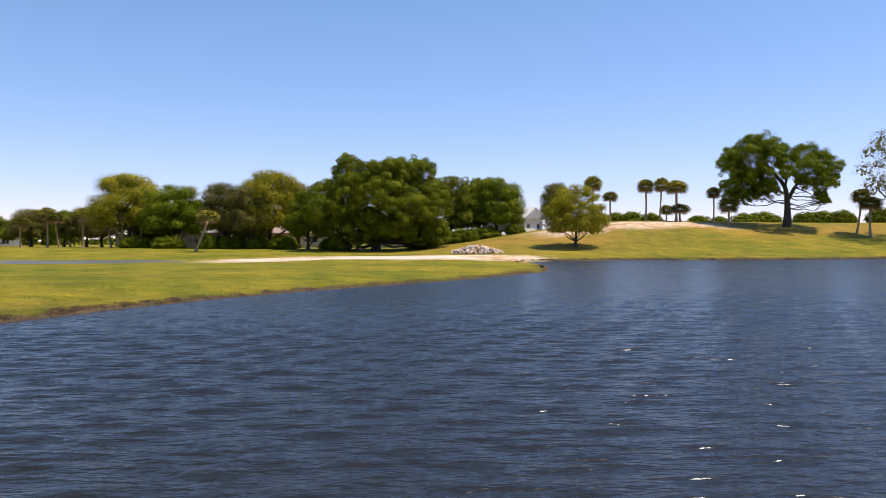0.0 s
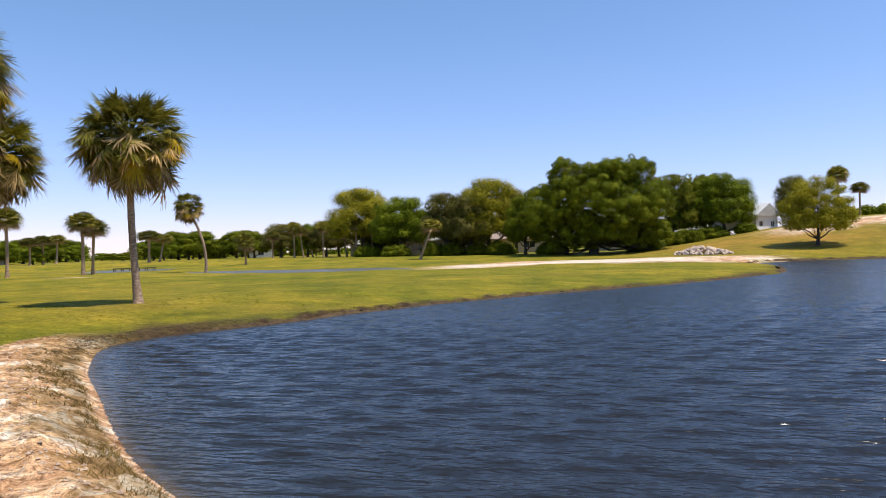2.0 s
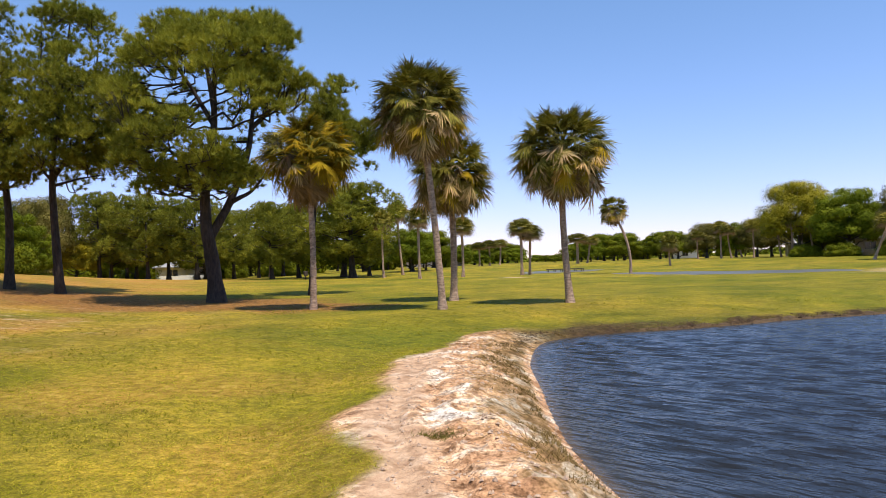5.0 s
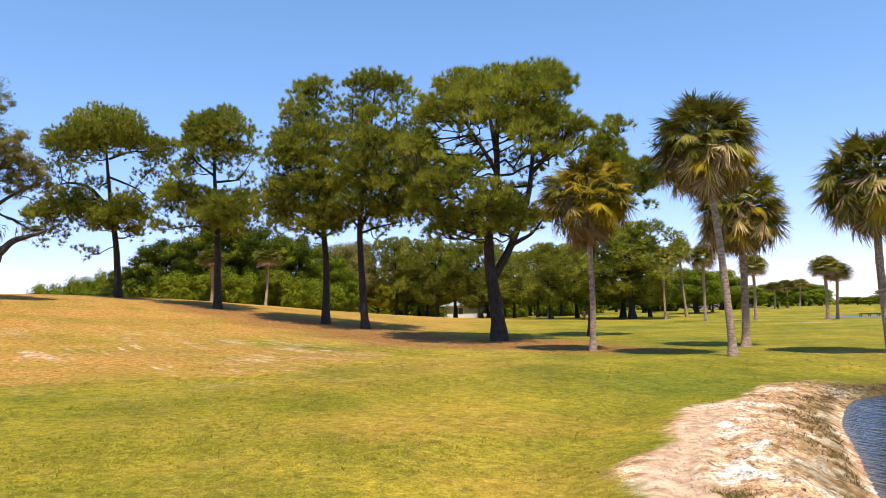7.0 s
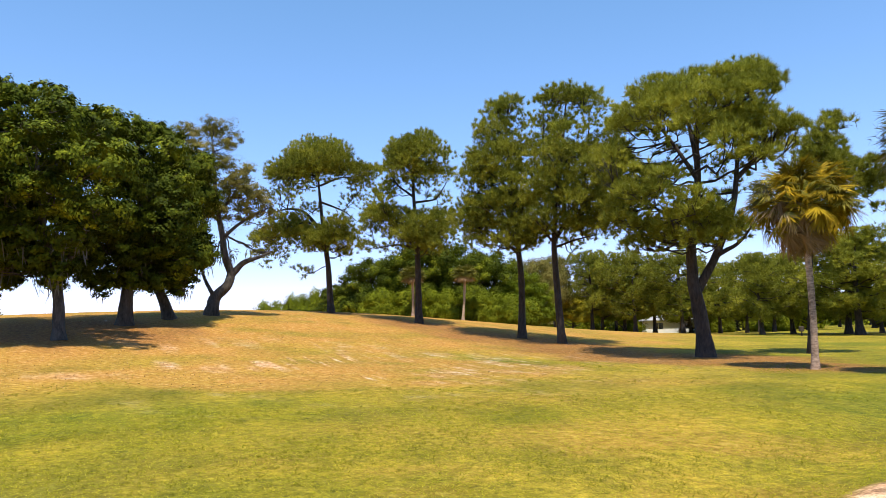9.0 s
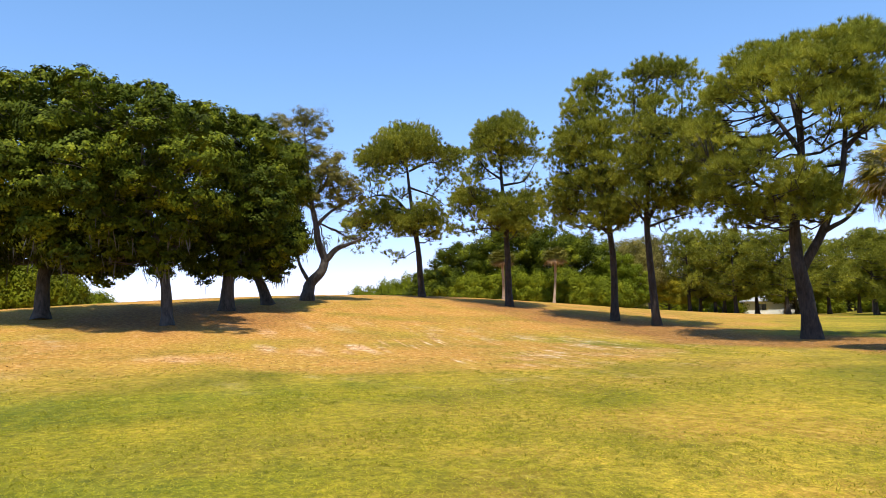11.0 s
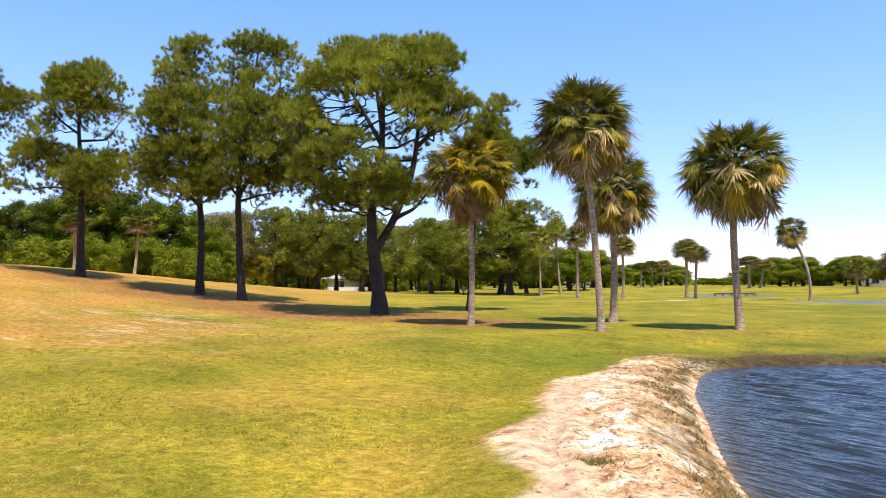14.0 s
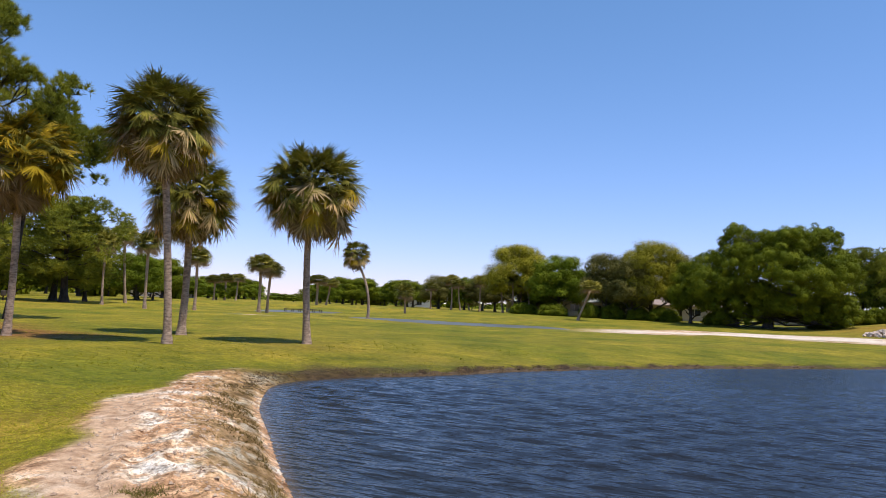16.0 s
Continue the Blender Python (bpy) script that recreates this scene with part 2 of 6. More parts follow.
def mat_ground():
    m, n, l, b = material("turf_and_sand")
    at = {}
    for key in ("sand", "soil", "litter", "dry", "rut", "pale", "lush"):
        a = n.new("ShaderNodeAttribute")
        a.attribute_name = key
        at[key] = a.outputs["Fac"]
    v = coords(n)
    big, mid, small, tiny = (noise_node(n, l, s, d, 0.6, v) for s, d in ((0.10, 5), (0.7, 5), (6.0, 5), (45.0, 3)))
    patchy = noise_node(n, l, 0.28, 6, 0.65, v)
    mow = noise_node(n, l, 1.0, 3, 0.5, mapped(n, l, (0.25, 1.6, 1), (0, 0, 0.5)))
    grass = ramp(n, l, mid, [(0.25, (0.145, 0.140, 0.008)), (0.5, (0.24, 0.205, 0.012)), (0.75, (0.40, 0.275, 0.026))])
    patch = ramp(n, l, big, [(0.40, (0.085, 0.135, 0.006)), (0.5, (0.25, 0.215, 0.013)), (0.60, (0.40, 0.285, 0.034))])
    grass = mix(n, l, 0.66, grass, patch)
    grass = mix(n, l, 0.28, grass, ramp(n, l, mow, [(0.3, (0.125, 0.138, 0.008)), (0.7, (0.36, 0.27, 0.028))]))
    grass = mix(n, l, 0.9, grass, ramp(n, l, small, [(0.3, (0.55, 0.58, 0.5)), (0.7, (1.4, 1.36, 1.3))]), "MULTIPLY")
    grass = mix(n, l, 0.6, grass, ramp(n, l, tiny, [(0.3, (0.40, 0.42, 0.40)), (0.7, (1.5, 1.48, 1.5))]), "MULTIPLY")
    grass = mix(n, l, 0.7, grass, ramp(n, l, noise_node(n, l, 17.0, 4, 0.7, v), [(0.34, (0.50, 0.55, 0.45)), (0.66, (1.45, 1.42, 1.4))]), "MULTIPLY")
    grass = mix(n, l, maths(n, l, "MULTIPLY", at["lush"], 0.48), grass, ramp(n, l, mid, [(0.3, (0.085, 0.105, 0.006)), (0.55, (0.17, 0.165, 0.010)), (0.75, (0.30, 0.235, 0.03))]))
    grass = mix(n, l, 1.0, grass, ramp(n, l, noise_node(n, l, 0.42, 8, 0.78, v), [(0.34, (0.55, 0.60, 0.5)), (0.5, (0.92, 0.92, 0.92)), (0.68, (1.38, 1.24, 1.3))]), "MULTIPLY")
    dryc = ramp(n, l, small, [(0.3, (0.27, 0.125, 0.020)), (0.55, (0.47, 0.232, 0.05)), (0.78, (0.68, 0.44, 0.20))])
    col = mix(n, l, maths(n, l, "MULTIPLY", at["dry"], ramp(n, l, patchy, [(0.36, (0.38, 0.38, 0.38)), (0.6, (0.95, 0.95, 0.95))])), grass, dryc)
    lit = ramp(n, l, small, [(0.3, (0.11, 0.048, 0.015)), (0.6, (0.32, 0.14, 0.04)), (0.8, (0.52, 0.27, 0.10))])
    col = mix(n, l, maths(n, l, "MULTIPLY", at["litter"], 0.85), col, lit)
    soil = ramp(n, l, small, [(0.3, (0.022, 0.014, 0.008)), (0.6, (0.075, 0.046, 0.022)), (0.8, (0.20, 0.13, 0.065))])
    col = mix(n, l, at["soil"], col, soil)
    clay = noise_node(n, l, 1.23, 7, 0.68, v)
    grit = noise_node(n, l, 26.0, 4, 0.7, v)
    sandc = ramp(n, l, clay, [(0.34, (0.30, 0.155, 0.07)), (0.45, (0.56, 0.315, 0.165)), (0.53, (0.80, 0.51, 0.295)), (0.58, (0.90, 0.74, 0.56)), (0.66, (0.94, 0.87, 0.77))])
    sandc = mix(n, l, 0.8, sandc, ramp(n, l, small, [(0.36, (0.30, 0.25, 0.20)), (0.53, (1.08, 1.08, 1.08))]), "MULTIPLY")
    sandc = mix(n, l, 0.75, sandc, ramp(n, l, grit, [(0.36, (0.30, 0.26, 0.22)), (0.52, (1.05, 1.05, 1.05)), (0.7, (1.25, 1.25, 1.25))]), "MULTIPLY")
    sandc = mix(n, l, 0.6, sandc, ramp(n, l, noise_node(n, l, 5.2, 9, 0.8, v), [(0.38, (0.34, 0.26, 0.20)), (0.5, (1.0, 0.97, 0.93)), (0.64, (1.3, 1.27, 1.22))]), "MULTIPLY")
    rutc = ramp(n, l, small, [(0.3, (0.38, 0.22, 0.12)), (0.7, (0.76, 0.52, 0.33))])
    sandc = mix(n, l, maths(n, l, "MULTIPLY", at["rut"], 0.85), sandc, rutc)
    sandc = mix(n, l, maths(n, l, "MULTIPLY", at["pale"], 0.65), sandc, (0.78, 0.69, 0.57))
    col = mix(n, l, at["sand"], col, sandc)
    l.new(col, b.inputs["Base Color"])
    b.inputs["Roughness"].default_value = 0.95
    b.inputs["Specular IOR Level"].default_value = 0.15
    h = maths(n, l, "ADD", maths(n, l, "MULTIPLY", small, 1.0), maths(n, l, "ADD", maths(n, l, "MULTIPLY", tiny, 0.6), maths(n, l, "MULTIPLY", grit, 0.6)))
    bump(n, l, b, h, 0.8, 0.05)
    return m


def mat_water():
    m, n, l, b = material("rippled_lake_water")
    a = n.new("ShaderNodeAttribute")
    a.attribute_name = "depth"
    col = ramp(n, l, a.outputs["Fac"], [(0.0, (0.09, 0.062, 0.034)), (0.05, (0.03, 0.026, 0.018)), (0.22, (0.019, 0.020, 0.021)), (1.0, (0.018, 0.019, 0.022))])
    l.new(col, b.inputs["Base Color"])
    far = n.new("ShaderNodeSeparateXYZ")
    l.new(coords(n), far.inputs[0])
    chop = n.new("ShaderNodeMapRange")  # out on the open water the wind chop is finer and rougher
    for key, value in (("From Min", 14.0), ("From Max", 58.0), ("To Min", 0.21), ("To Max", 0.30)):
        chop.inputs[key].default_value = value
    l.new(far.outputs["Y"], chop.inputs["Value"])
    l.new(chop.outputs[0], b.inputs["Roughness"])
    b.inputs["IOR"].default_value = 1.33
    w1 = noise_node(n, l, 1.0, 2, 0.5, crests(n, l, 0.7, 4.4, 0.08))
    w2 = noise_node(n, l, 1.0, 2, 0.5, crests(n, l, 2.6, 7.5, -0.06))
    w3 = noise_node(n, l, 1.0, 3, 0.5, crests(n, l, 5, 19, 0.05))
    h = maths(n, l, "ADD", maths(n, l, "MULTIPLY", w1, 0.30), maths(n, l, "ADD", maths(n, l, "MULTIPLY", w2, 1.02), maths(n, l, "MULTIPLY", w3, 0.12)))
    bump(n, l, b, h, 1.0, 0.066)
    return m


def mat_pond():
    """Shallow murky water, ruffled and full of silt."""
    m, n, l, b = material("murky_pond_water")
    v = mapped(n, l, (0.25, 1.2, 1))
    f = noise_node(n, l, 1.0, 5, 0.6, v)
    l.new(ramp(n, l, f, [(0.35, (0.075, 0.07, 0.055)), (0.65, (0.15, 0.14, 0.11))]), b.inputs["Base Color"])
    b.inputs["Roughness"].default_value, b.inputs["IOR"].default_value = 0.45, 1.33
    bump(n, l, b, f, 0.6, 0.05)
    return m


def mat_leaf(name, low, mid, high, trans=0.3, rough=0.6, tip=None, patch=0.5, spread=0.11, vary=0.25):
    m, n, l, b = material(name)
    g = n.new("ShaderNodeNewGeometry")
    v = coords(n)
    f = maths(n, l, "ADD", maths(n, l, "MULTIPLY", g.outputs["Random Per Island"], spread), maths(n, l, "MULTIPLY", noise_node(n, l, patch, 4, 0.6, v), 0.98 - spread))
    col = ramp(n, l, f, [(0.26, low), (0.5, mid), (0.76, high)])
    if tip:  # dry leaf ends, by the distance from the foot of the stem
        ln = n.new("ShaderNodeVectorMath")
        ln.operation = "LENGTH"
        l.new(v, ln.inputs[0])
        k = n.new("ShaderNodeMapRange")
        k.inputs["From Min"].default_value, k.inputs["From Max"].default_value = tip[0], tip[0] + 0.45
        l.new(maths(n, l, "ADD", ln.outputs["Value"], maths(n, l, "MULTIPLY", g.outputs["Random Per Island"], 0.35)), k.inputs["Value"])
        col = mix(n, l, k.outputs[0], col, tip[1])
    each = n.new("ShaderNodeObjectInfo")  # one frond or tree is a little paler than the next
    col = mix(n, l, vary, col, ramp(n, l, each.outputs["Random"], [(0.0, (0.55, 0.56, 0.6)), (0.5, (0.95, 0.95, 0.95)), (1.0, (1.5, 1.42, 1.3))]), "MULTIPLY")
    l.new(col, b.inputs["Base Color"])
    b.inputs["Roughness"].default_value = rough
    b.inputs["Specular IOR Level"].default_value = 0.05
    t = n.new("ShaderNodeBsdfTranslucent")
    l.new(mix(n, l, 0.3, col, (0.16, 0.19, 0.012)), t.inputs["Color"])
    s = n.new("ShaderNodeMixShader")
    s.inputs[0].default_value = trans
    l.new(b.outputs[0], s.inputs[1])
    l.new(t.outputs[0], s.inputs[2])
    l.new(s.outputs[0], n["Material Output"].inputs["Surface"])
    return m


def mat_bark(name, dark, light, scale=6.0, stretch=0.25, strength=0.9):
    m, n, l, b = material(name)
    v = mapped(n, l, (scale, scale, scale * stretch))
    f = noise_node(n, l, 1.0, 6, 0.65, v)
    big = noise_node(n, l, 0.6, 3, 0.5, coords(n))
    col = ramp(n, l, maths(n, l, "ADD", maths(n, l, "MULTIPLY", f, 0.75), maths(n, l, "MULTIPLY", big, 0.25)), [(0.36, dark), (0.62, light)])
    l.new(col, b.inputs["Base Color"])
    b.inputs["Roughness"].default_value = 0.9
    bump(n, l, b, f, strength, 0.05)
    return m


def mat_plain(name, a, c, scale=3.0, rough=0.8, relief=0.3):
    m, n, l, b = material(name)
    v = coords(n)
    f = noise_node(n, l, scale, 5, 0.6, v)
    g = noise_node(n, l, scale * 9, 3, 0.6, v)
    l.new(ramp(n, l, maths(n, l, "ADD", maths(n, l, "MULTIPLY", f, 0.6), maths(n, l, "MULTIPLY", g, 0.4)), [(0.3, a), (0.7, c)]), b.inputs["Base Color"])
    b.inputs["Roughness"].default_value = rough
    bump(n, l, b, g, relief, 0.02)
    return m


GROUND = mat_ground()
WATER = mat_water()
POND_WATER = mat_pond()
NEEDLE = mat_leaf("pine_needles", (0.06, 0.076, 0.012), (0.24, 0.25, 0.03), (0.58, 0.54, 0.06), 0.34, 0.45)
# near-black and bright patches put crown shade and sunlit highlights into the leaf colour
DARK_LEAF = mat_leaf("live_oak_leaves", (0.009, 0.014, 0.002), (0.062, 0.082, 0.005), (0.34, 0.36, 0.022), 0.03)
OAK_LEAF = mat_leaf("oak_leaves", (0.036, 0.050, 0.003), (0.125, 0.148, 0.007), (0.29, 0.30, 0.015), 0.10)
LIME_LEAF = mat_leaf("fresh_green_leaves", (0.05, 0.075, 0.004), (0.14, 0.178, 0.009), (0.27, 0.29, 0.018), 0.2)
OLIVE_LEAF = mat_leaf("olive_leaves", (0.06, 0.06, 0.014), (0.17, 0.15, 0.035), (0.32, 0.26, 0.075), 0.25)
YELLOW_LEAF = mat_leaf("yellow_green_leaves", (0.20, 0.175, 0.012), (0.36, 0.315, 0.022), (0.50, 0.43, 0.04), 0.35)
FROND = mat_leaf("palm_frond_green", (0.036, 0.040, 0.008), (0.18, 0.165, 0.026), (0.70, 0.56, 0.10), 0.2, 0.4, None, 1.6, vary=1.0)
FROND_LOW = mat_leaf("palm_frond_dry_tipped", (0.05, 0.05, 0.008), (0.19, 0.165, 0.022), (0.52, 0.41, 0.06), 0.12, 0.4, (1.2, (0.62, 0.42, 0.19)), 1.6, vary=1.0)
FROND_YELLOW = mat_leaf("palm_frond_yellowing", (0.15, 0.11, 0.008), (0.46, 0.31, 0.018), (0.78, 0.52, 0.03), 0.25, 0.4, vary=0.8)
FROND_DEAD = mat_leaf("palm_frond_dead", (0.14, 0.088, 0.044), (0.34, 0.22, 0.115), (0.56, 0.39, 0.22), 0.15, 0.7)
STRAW = mat_leaf("withered_straw", (0.07, 0.045, 0.014), (0.18, 0.115, 0.036), (0.38, 0.26, 0.10), 0.15, 0.8)
MOSS = mat_leaf("hanging_moss", (0.05, 0.05, 0.04), (0.10, 0.095, 0.08), (0.17, 0.16, 0.13), 0.1, 0.9)
GRASS_BLADE = mat_leaf("grass_blades", (0.19, 0.21, 0.010), (0.41, 0.385, 0.018), (0.72, 0.60, 0.07), 0.5, 0.6, None, 0.3, 0.5)
PINE_BARK = mat_bark("pine_bark", (0.010, 0.008, 0.006), (0.055, 0.039, 0.029), 9.0, 0.3)
OAK_BARK = mat_bark("oak_bark", (0.02, 0.016, 0.012), (0.092, 0.075, 0.06), 8.0, 0.3)
PALM_BARK = mat_bark("palm_bark", (0.14, 0.088, 0.058), (0.52, 0.36, 0.245), 7.0, 2.2, 0.7)


# ---- mesh tools ----


def tri_mesh(name, verts, tris, mats, index=None, smooth_faces=False):
    verts, tris = np.ascontiguousarray(verts, np.float32), np.ascontiguousarray(tris, np.int32)
    me = bpy.data.meshes.new(name)
    me.vertices.add(len(verts))
    me.vertices.foreach_set("co", verts.ravel())
    me.loops.add(tris.size)
    me.loops.foreach_set("vertex_index", tris.ravel())
    me.polygons.add(len(tris))
    me.polygons.foreach_set("loop_start", np.arange(0, tris.size, 3, dtype=np.int32))
    for k in (mats if isinstance(mats, (list, tuple)) else [mats]):
        me.materials.append(k)
    if index is not None:
        me.polygons.foreach_set("material_index", np.ascontiguousarray(index, np.int32))
    me.polygons.foreach_set("use_smooth", np.full(len(tris), smooth_faces))
    me.update(calc_edges=True)
    return me


def part(name, me, parent, label=""):
    ob = new(name, me)
    ob.parent = parent
    return tagged(ob, label) if label else ob


def holder(name, m, label, category, group=""):
    ob = new(name)
    ob.empty_display_size = 0.3
    ob.matrix_basis = m
    return tagged(ob, label, category, group)


class Heap:
    """Gathers triangles."""

    def __init__(self):
        self.v, self.t, self.n = [], [], 0

    def add(self, v, t):
        self.v.append(np.asarray(v, float).reshape(-1, 3))
        self.t.append(np.asarray(t, int).reshape(-1, 3) + self.n)
        self.n += len(self.v[-1])

    def mesh(self, name, mat, smooth_faces=False):
        return tri_mesh(name, np.concatenate(self.v), np.concatenate(self.t), mat, None, smooth_faces)


def tube(heap, path, radii, sides=7, flare=0.0, wob=0.0, g=None):
    path, radii = np.asarray(path, float), np.asarray(radii, float)
    tan = np.gradient(path, axis=0)
    tan /= np.linalg.norm(tan, axis=1, keepdims=True) + 1e-9
    ref = np.where(np.abs(tan[:, 2:3]) > 0.9, [[1.0, 0, 0]], [[0, 0, 1.0]])
    u = np.cross(tan, ref)
    u /= np.linalg.norm(u, axis=1, keepdims=True)
    for k in range(1, len(u)):  # carry the frame along
        w = u[k - 1] - tan[k] * np.dot(u[k - 1], tan[k])
        u[k] = w / (np.linalg.norm(w) + 1e-9)
    v = np.cross(tan, u)
    a = np.arange(sides) / sides * 2 * np.pi
    rad = radii[:, None] * np.ones((1, sides))
    if wob and g is not None:
        rad = rad * (1 + wob * (g.random(rad.shape) - 0.5))
    ring = path[:, None] + rad[..., None] * (np.cos(a)[None, :, None] * u[:, None] + np.sin(a)[None, :, None] * v[:, None])
    n, t = len(path), []
    for i in range(n - 1):
        for j in range(sides):
            p, q = i * sides + j, i * sides + (j + 1) % sides
            t += [(p, q, q + sides), (p, q + sides, p + sides)]
    verts = np.concatenate([ring.reshape(-1, 3), path[-1:]])
    t += [((n - 1) * sides + j, (n - 1) * sides + (j + 1) % sides, n * sides) for j in range(sides)]
    heap.add(verts, t)


def bezier(a, b, c, n):
    s = np.linspace(0, 1, n)[:, None]
    return (1 - s) ** 2 * np.asarray(a) + 2 * s * (1 - s) * np.asarray(b) + s ** 2 * np.asarray(c)


def unit(a):
    return a / (np.linalg.norm(a, axis=-1, keepdims=True) + 1e-9)


def leaf_heap(heap, c, nrm, size, g, slim=0.66):
    """Pointed leaf blades at c, facing nrm."""
    n = len(c)
    nrm = unit(nrm)
    u = unit(np.cross(nrm, g.normal(size=(n, 3))))
    v = np.cross(nrm, u)
    s = size * (0.6 + 0.8 * g.random((n, 1)))
    fold = nrm * s * 0.10
    q = np.stack([c - u * s, c + v * s * slim + fold, c + u * s, c - v * s * slim + fold], 1)
    k = np.arange(n)[:, None] * 4
    heap.add(q.reshape(-1, 3), np.concatenate([k + [[0, 2, 1]], k + [[0, 3, 2]]], 1).reshape(-1, 3))


def needle_heap(heap, c, aim, length, width, per, g, stray=0.75):
    """Tufts of needles at c round the way aim."""
    n = len(c)
    d = unit(np.repeat(aim, per, 0) * 0.75 + g.normal(size=(n * per, 3)) * stray)
    base = np.repeat(c, per, 0)
    ln = length * (0.6 + 0.6 * g.random((n * per, 1)))
    side = unit(np.cross(d, np.repeat(aim, per, 0) + g.normal(size=(n * per, 3)) * 0.45)) * width  # the blades face outwards
    q = np.stack([base - side, base + side, base + d * ln], 1)
    heap.add(q.reshape(-1, 3), np.arange(n * per * 3).reshape(-1, 3))

# ---- ground and water ----


def graded(lo, hi, dense, step, growth, cap):
    """Grid lines: step apart within dense, then ever wider up to cap and on to lo and hi."""
    mid = list(np.arange(dense[0], dense[1], step))
    out, s, p = [], step, dense[1]
    while p < hi:
        out.append(p)
        s = min(s * growth, cap(p))
        p += s
    up = out + [hi]
    out, s, p = [], step, dense[0]
    while p > lo:
        s = min(s * growth, cap(p))
        p -= s
        out.append(max(p, lo))
    return np.array(sorted(set(np.round(out + mid + up, 4))))


def sheet(name, xs, ys, height, mat, masks=None, smooth_faces=True):
    gx, gy = np.meshgrid(xs, ys)
    z, extra = height(gx, gy)
    w, h = len(xs), len(ys)
    k = (np.arange(h - 1)[:, None] * w + np.arange(w - 1)[None]).ravel()
    tris = np.concatenate([np.stack([k, k + 1, k + w + 1], 1), np.stack([k, k + w + 1, k + w], 1)])
    me = tri_mesh(name, np.stack([gx.ravel(), gy.ravel(), z.ravel()], 1), tris, mat, None, smooth_faces)
    for key, val in extra.items():
        me.attributes.new(key, "FLOAT", "POINT").data.foreach_set("value", np.ascontiguousarray(val.ravel(), np.float32))
    return new(name, me)


def ground_height(x, y):
    z, sand, soil, litter, dry, lake, pale = land(x, y)
    lush = smooth(-26, -14, x) * smooth(14, 22, y) * (0.45 + 0.55 * smooth(0.35, 0.6, fbm(x * 0.6, y, 11, 4, 141)))  # well-kept turf by the lake
    lush = lush * (1 + 0.8 * smooth(40, 62, y) * smooth(8, 24, x))
    rut = smooth(1.5, 1.75, lake + 0.5 * (fbm(x, y, 0.8, 3, 131) - 0.5)) * smooth(2.5, 2.2, lake) * smooth(13.5, 10, y)
    return z, {"sand": sand, "soil": soil, "litter": litter, "dry": dry, "rut": rut, "pale": pale, "lush": np.reshape(lush, np.shape(z))}


far_cap = lambda p: 2.2 if abs(p) < 150 else (60.0 if abs(p) < 500 else 600.0)
gxs = graded(-3000, 3000, (-8.9, -1.6), 0.05, 1.09, far_cap)
gys = graded(-3000, 3000, (4.8, 16.5), 0.06, 1.09, far_cap)
ground = tagged(sheet("ground", gxs, gys, ground_height, GROUND), "mown golf course turf with bare sand banks and a dry knoll", "ground", "", "structure")

WAVES = [(0.58, 0.06, 0.0065), (0.47, -0.10, 0.0085), (0.40, 0.16, 0.009), (0.33, -0.05, 0.0095), (0.28, 0.24, 0.007), (0.24, -0.20, 0.006), (0.95, 0.10, 0.003)]


def lake_height(x, y):
    z = np.zeros_like(x)
    warp = 1.6 * (fbm(x, y, 3.0, 2, 101) - 0.5)
    for k, (length, turn, amp) in enumerate(WAVES):
        a = 1.30 + turn
        ph = 2 * np.pi / length * (x * math.cos(a) + y * math.sin(a) + warp * 0.35) + 1.7 * k
        gust = 0.6 + 0.8 * vnoise(x, y, 2.2 + 0.6 * k, 110 + k)
        z = z + amp * gust * (0.62 - np.sqrt(np.sin(ph / 2) ** 2 + 0.05)) * 1.9
    d = shore_distance(x, y, LAKE).reshape(x.shape)
    return z * smooth(0.2, -1.2, d) * smooth(75, 30, np.hypot(x, y)), {"depth": np.clip(-d / 3.0, 0, 1)}


lake_cap = lambda p: 0.6
lxs = graded(-9.5, 108, (-6.0, 7.0), 0.10, 1.03, lake_cap)
lys = graded(0.5, 74, (4.0, 16.0), 0.07, 1.02, lake_cap)
tagged(sheet("lake_water", lxs, lys, lake_height, WATER), "dark blue lake water with wind ripples", "water", "", "structure")
for nm, (x0, x1, y0, y1) in (("pond_water", (-31, -3, 60, 79)), ("pool_water", (-50, -36, 80, 101))):
    tagged(sheet(nm, np.linspace(x0, x1, 8), np.linspace(y0, y1, 8), lambda x, y: (np.full_like(x, POND_Z), {"depth": np.ones_like(x)}), POND_WATER), "narrow pond behind the turf", "water", "", "structure")


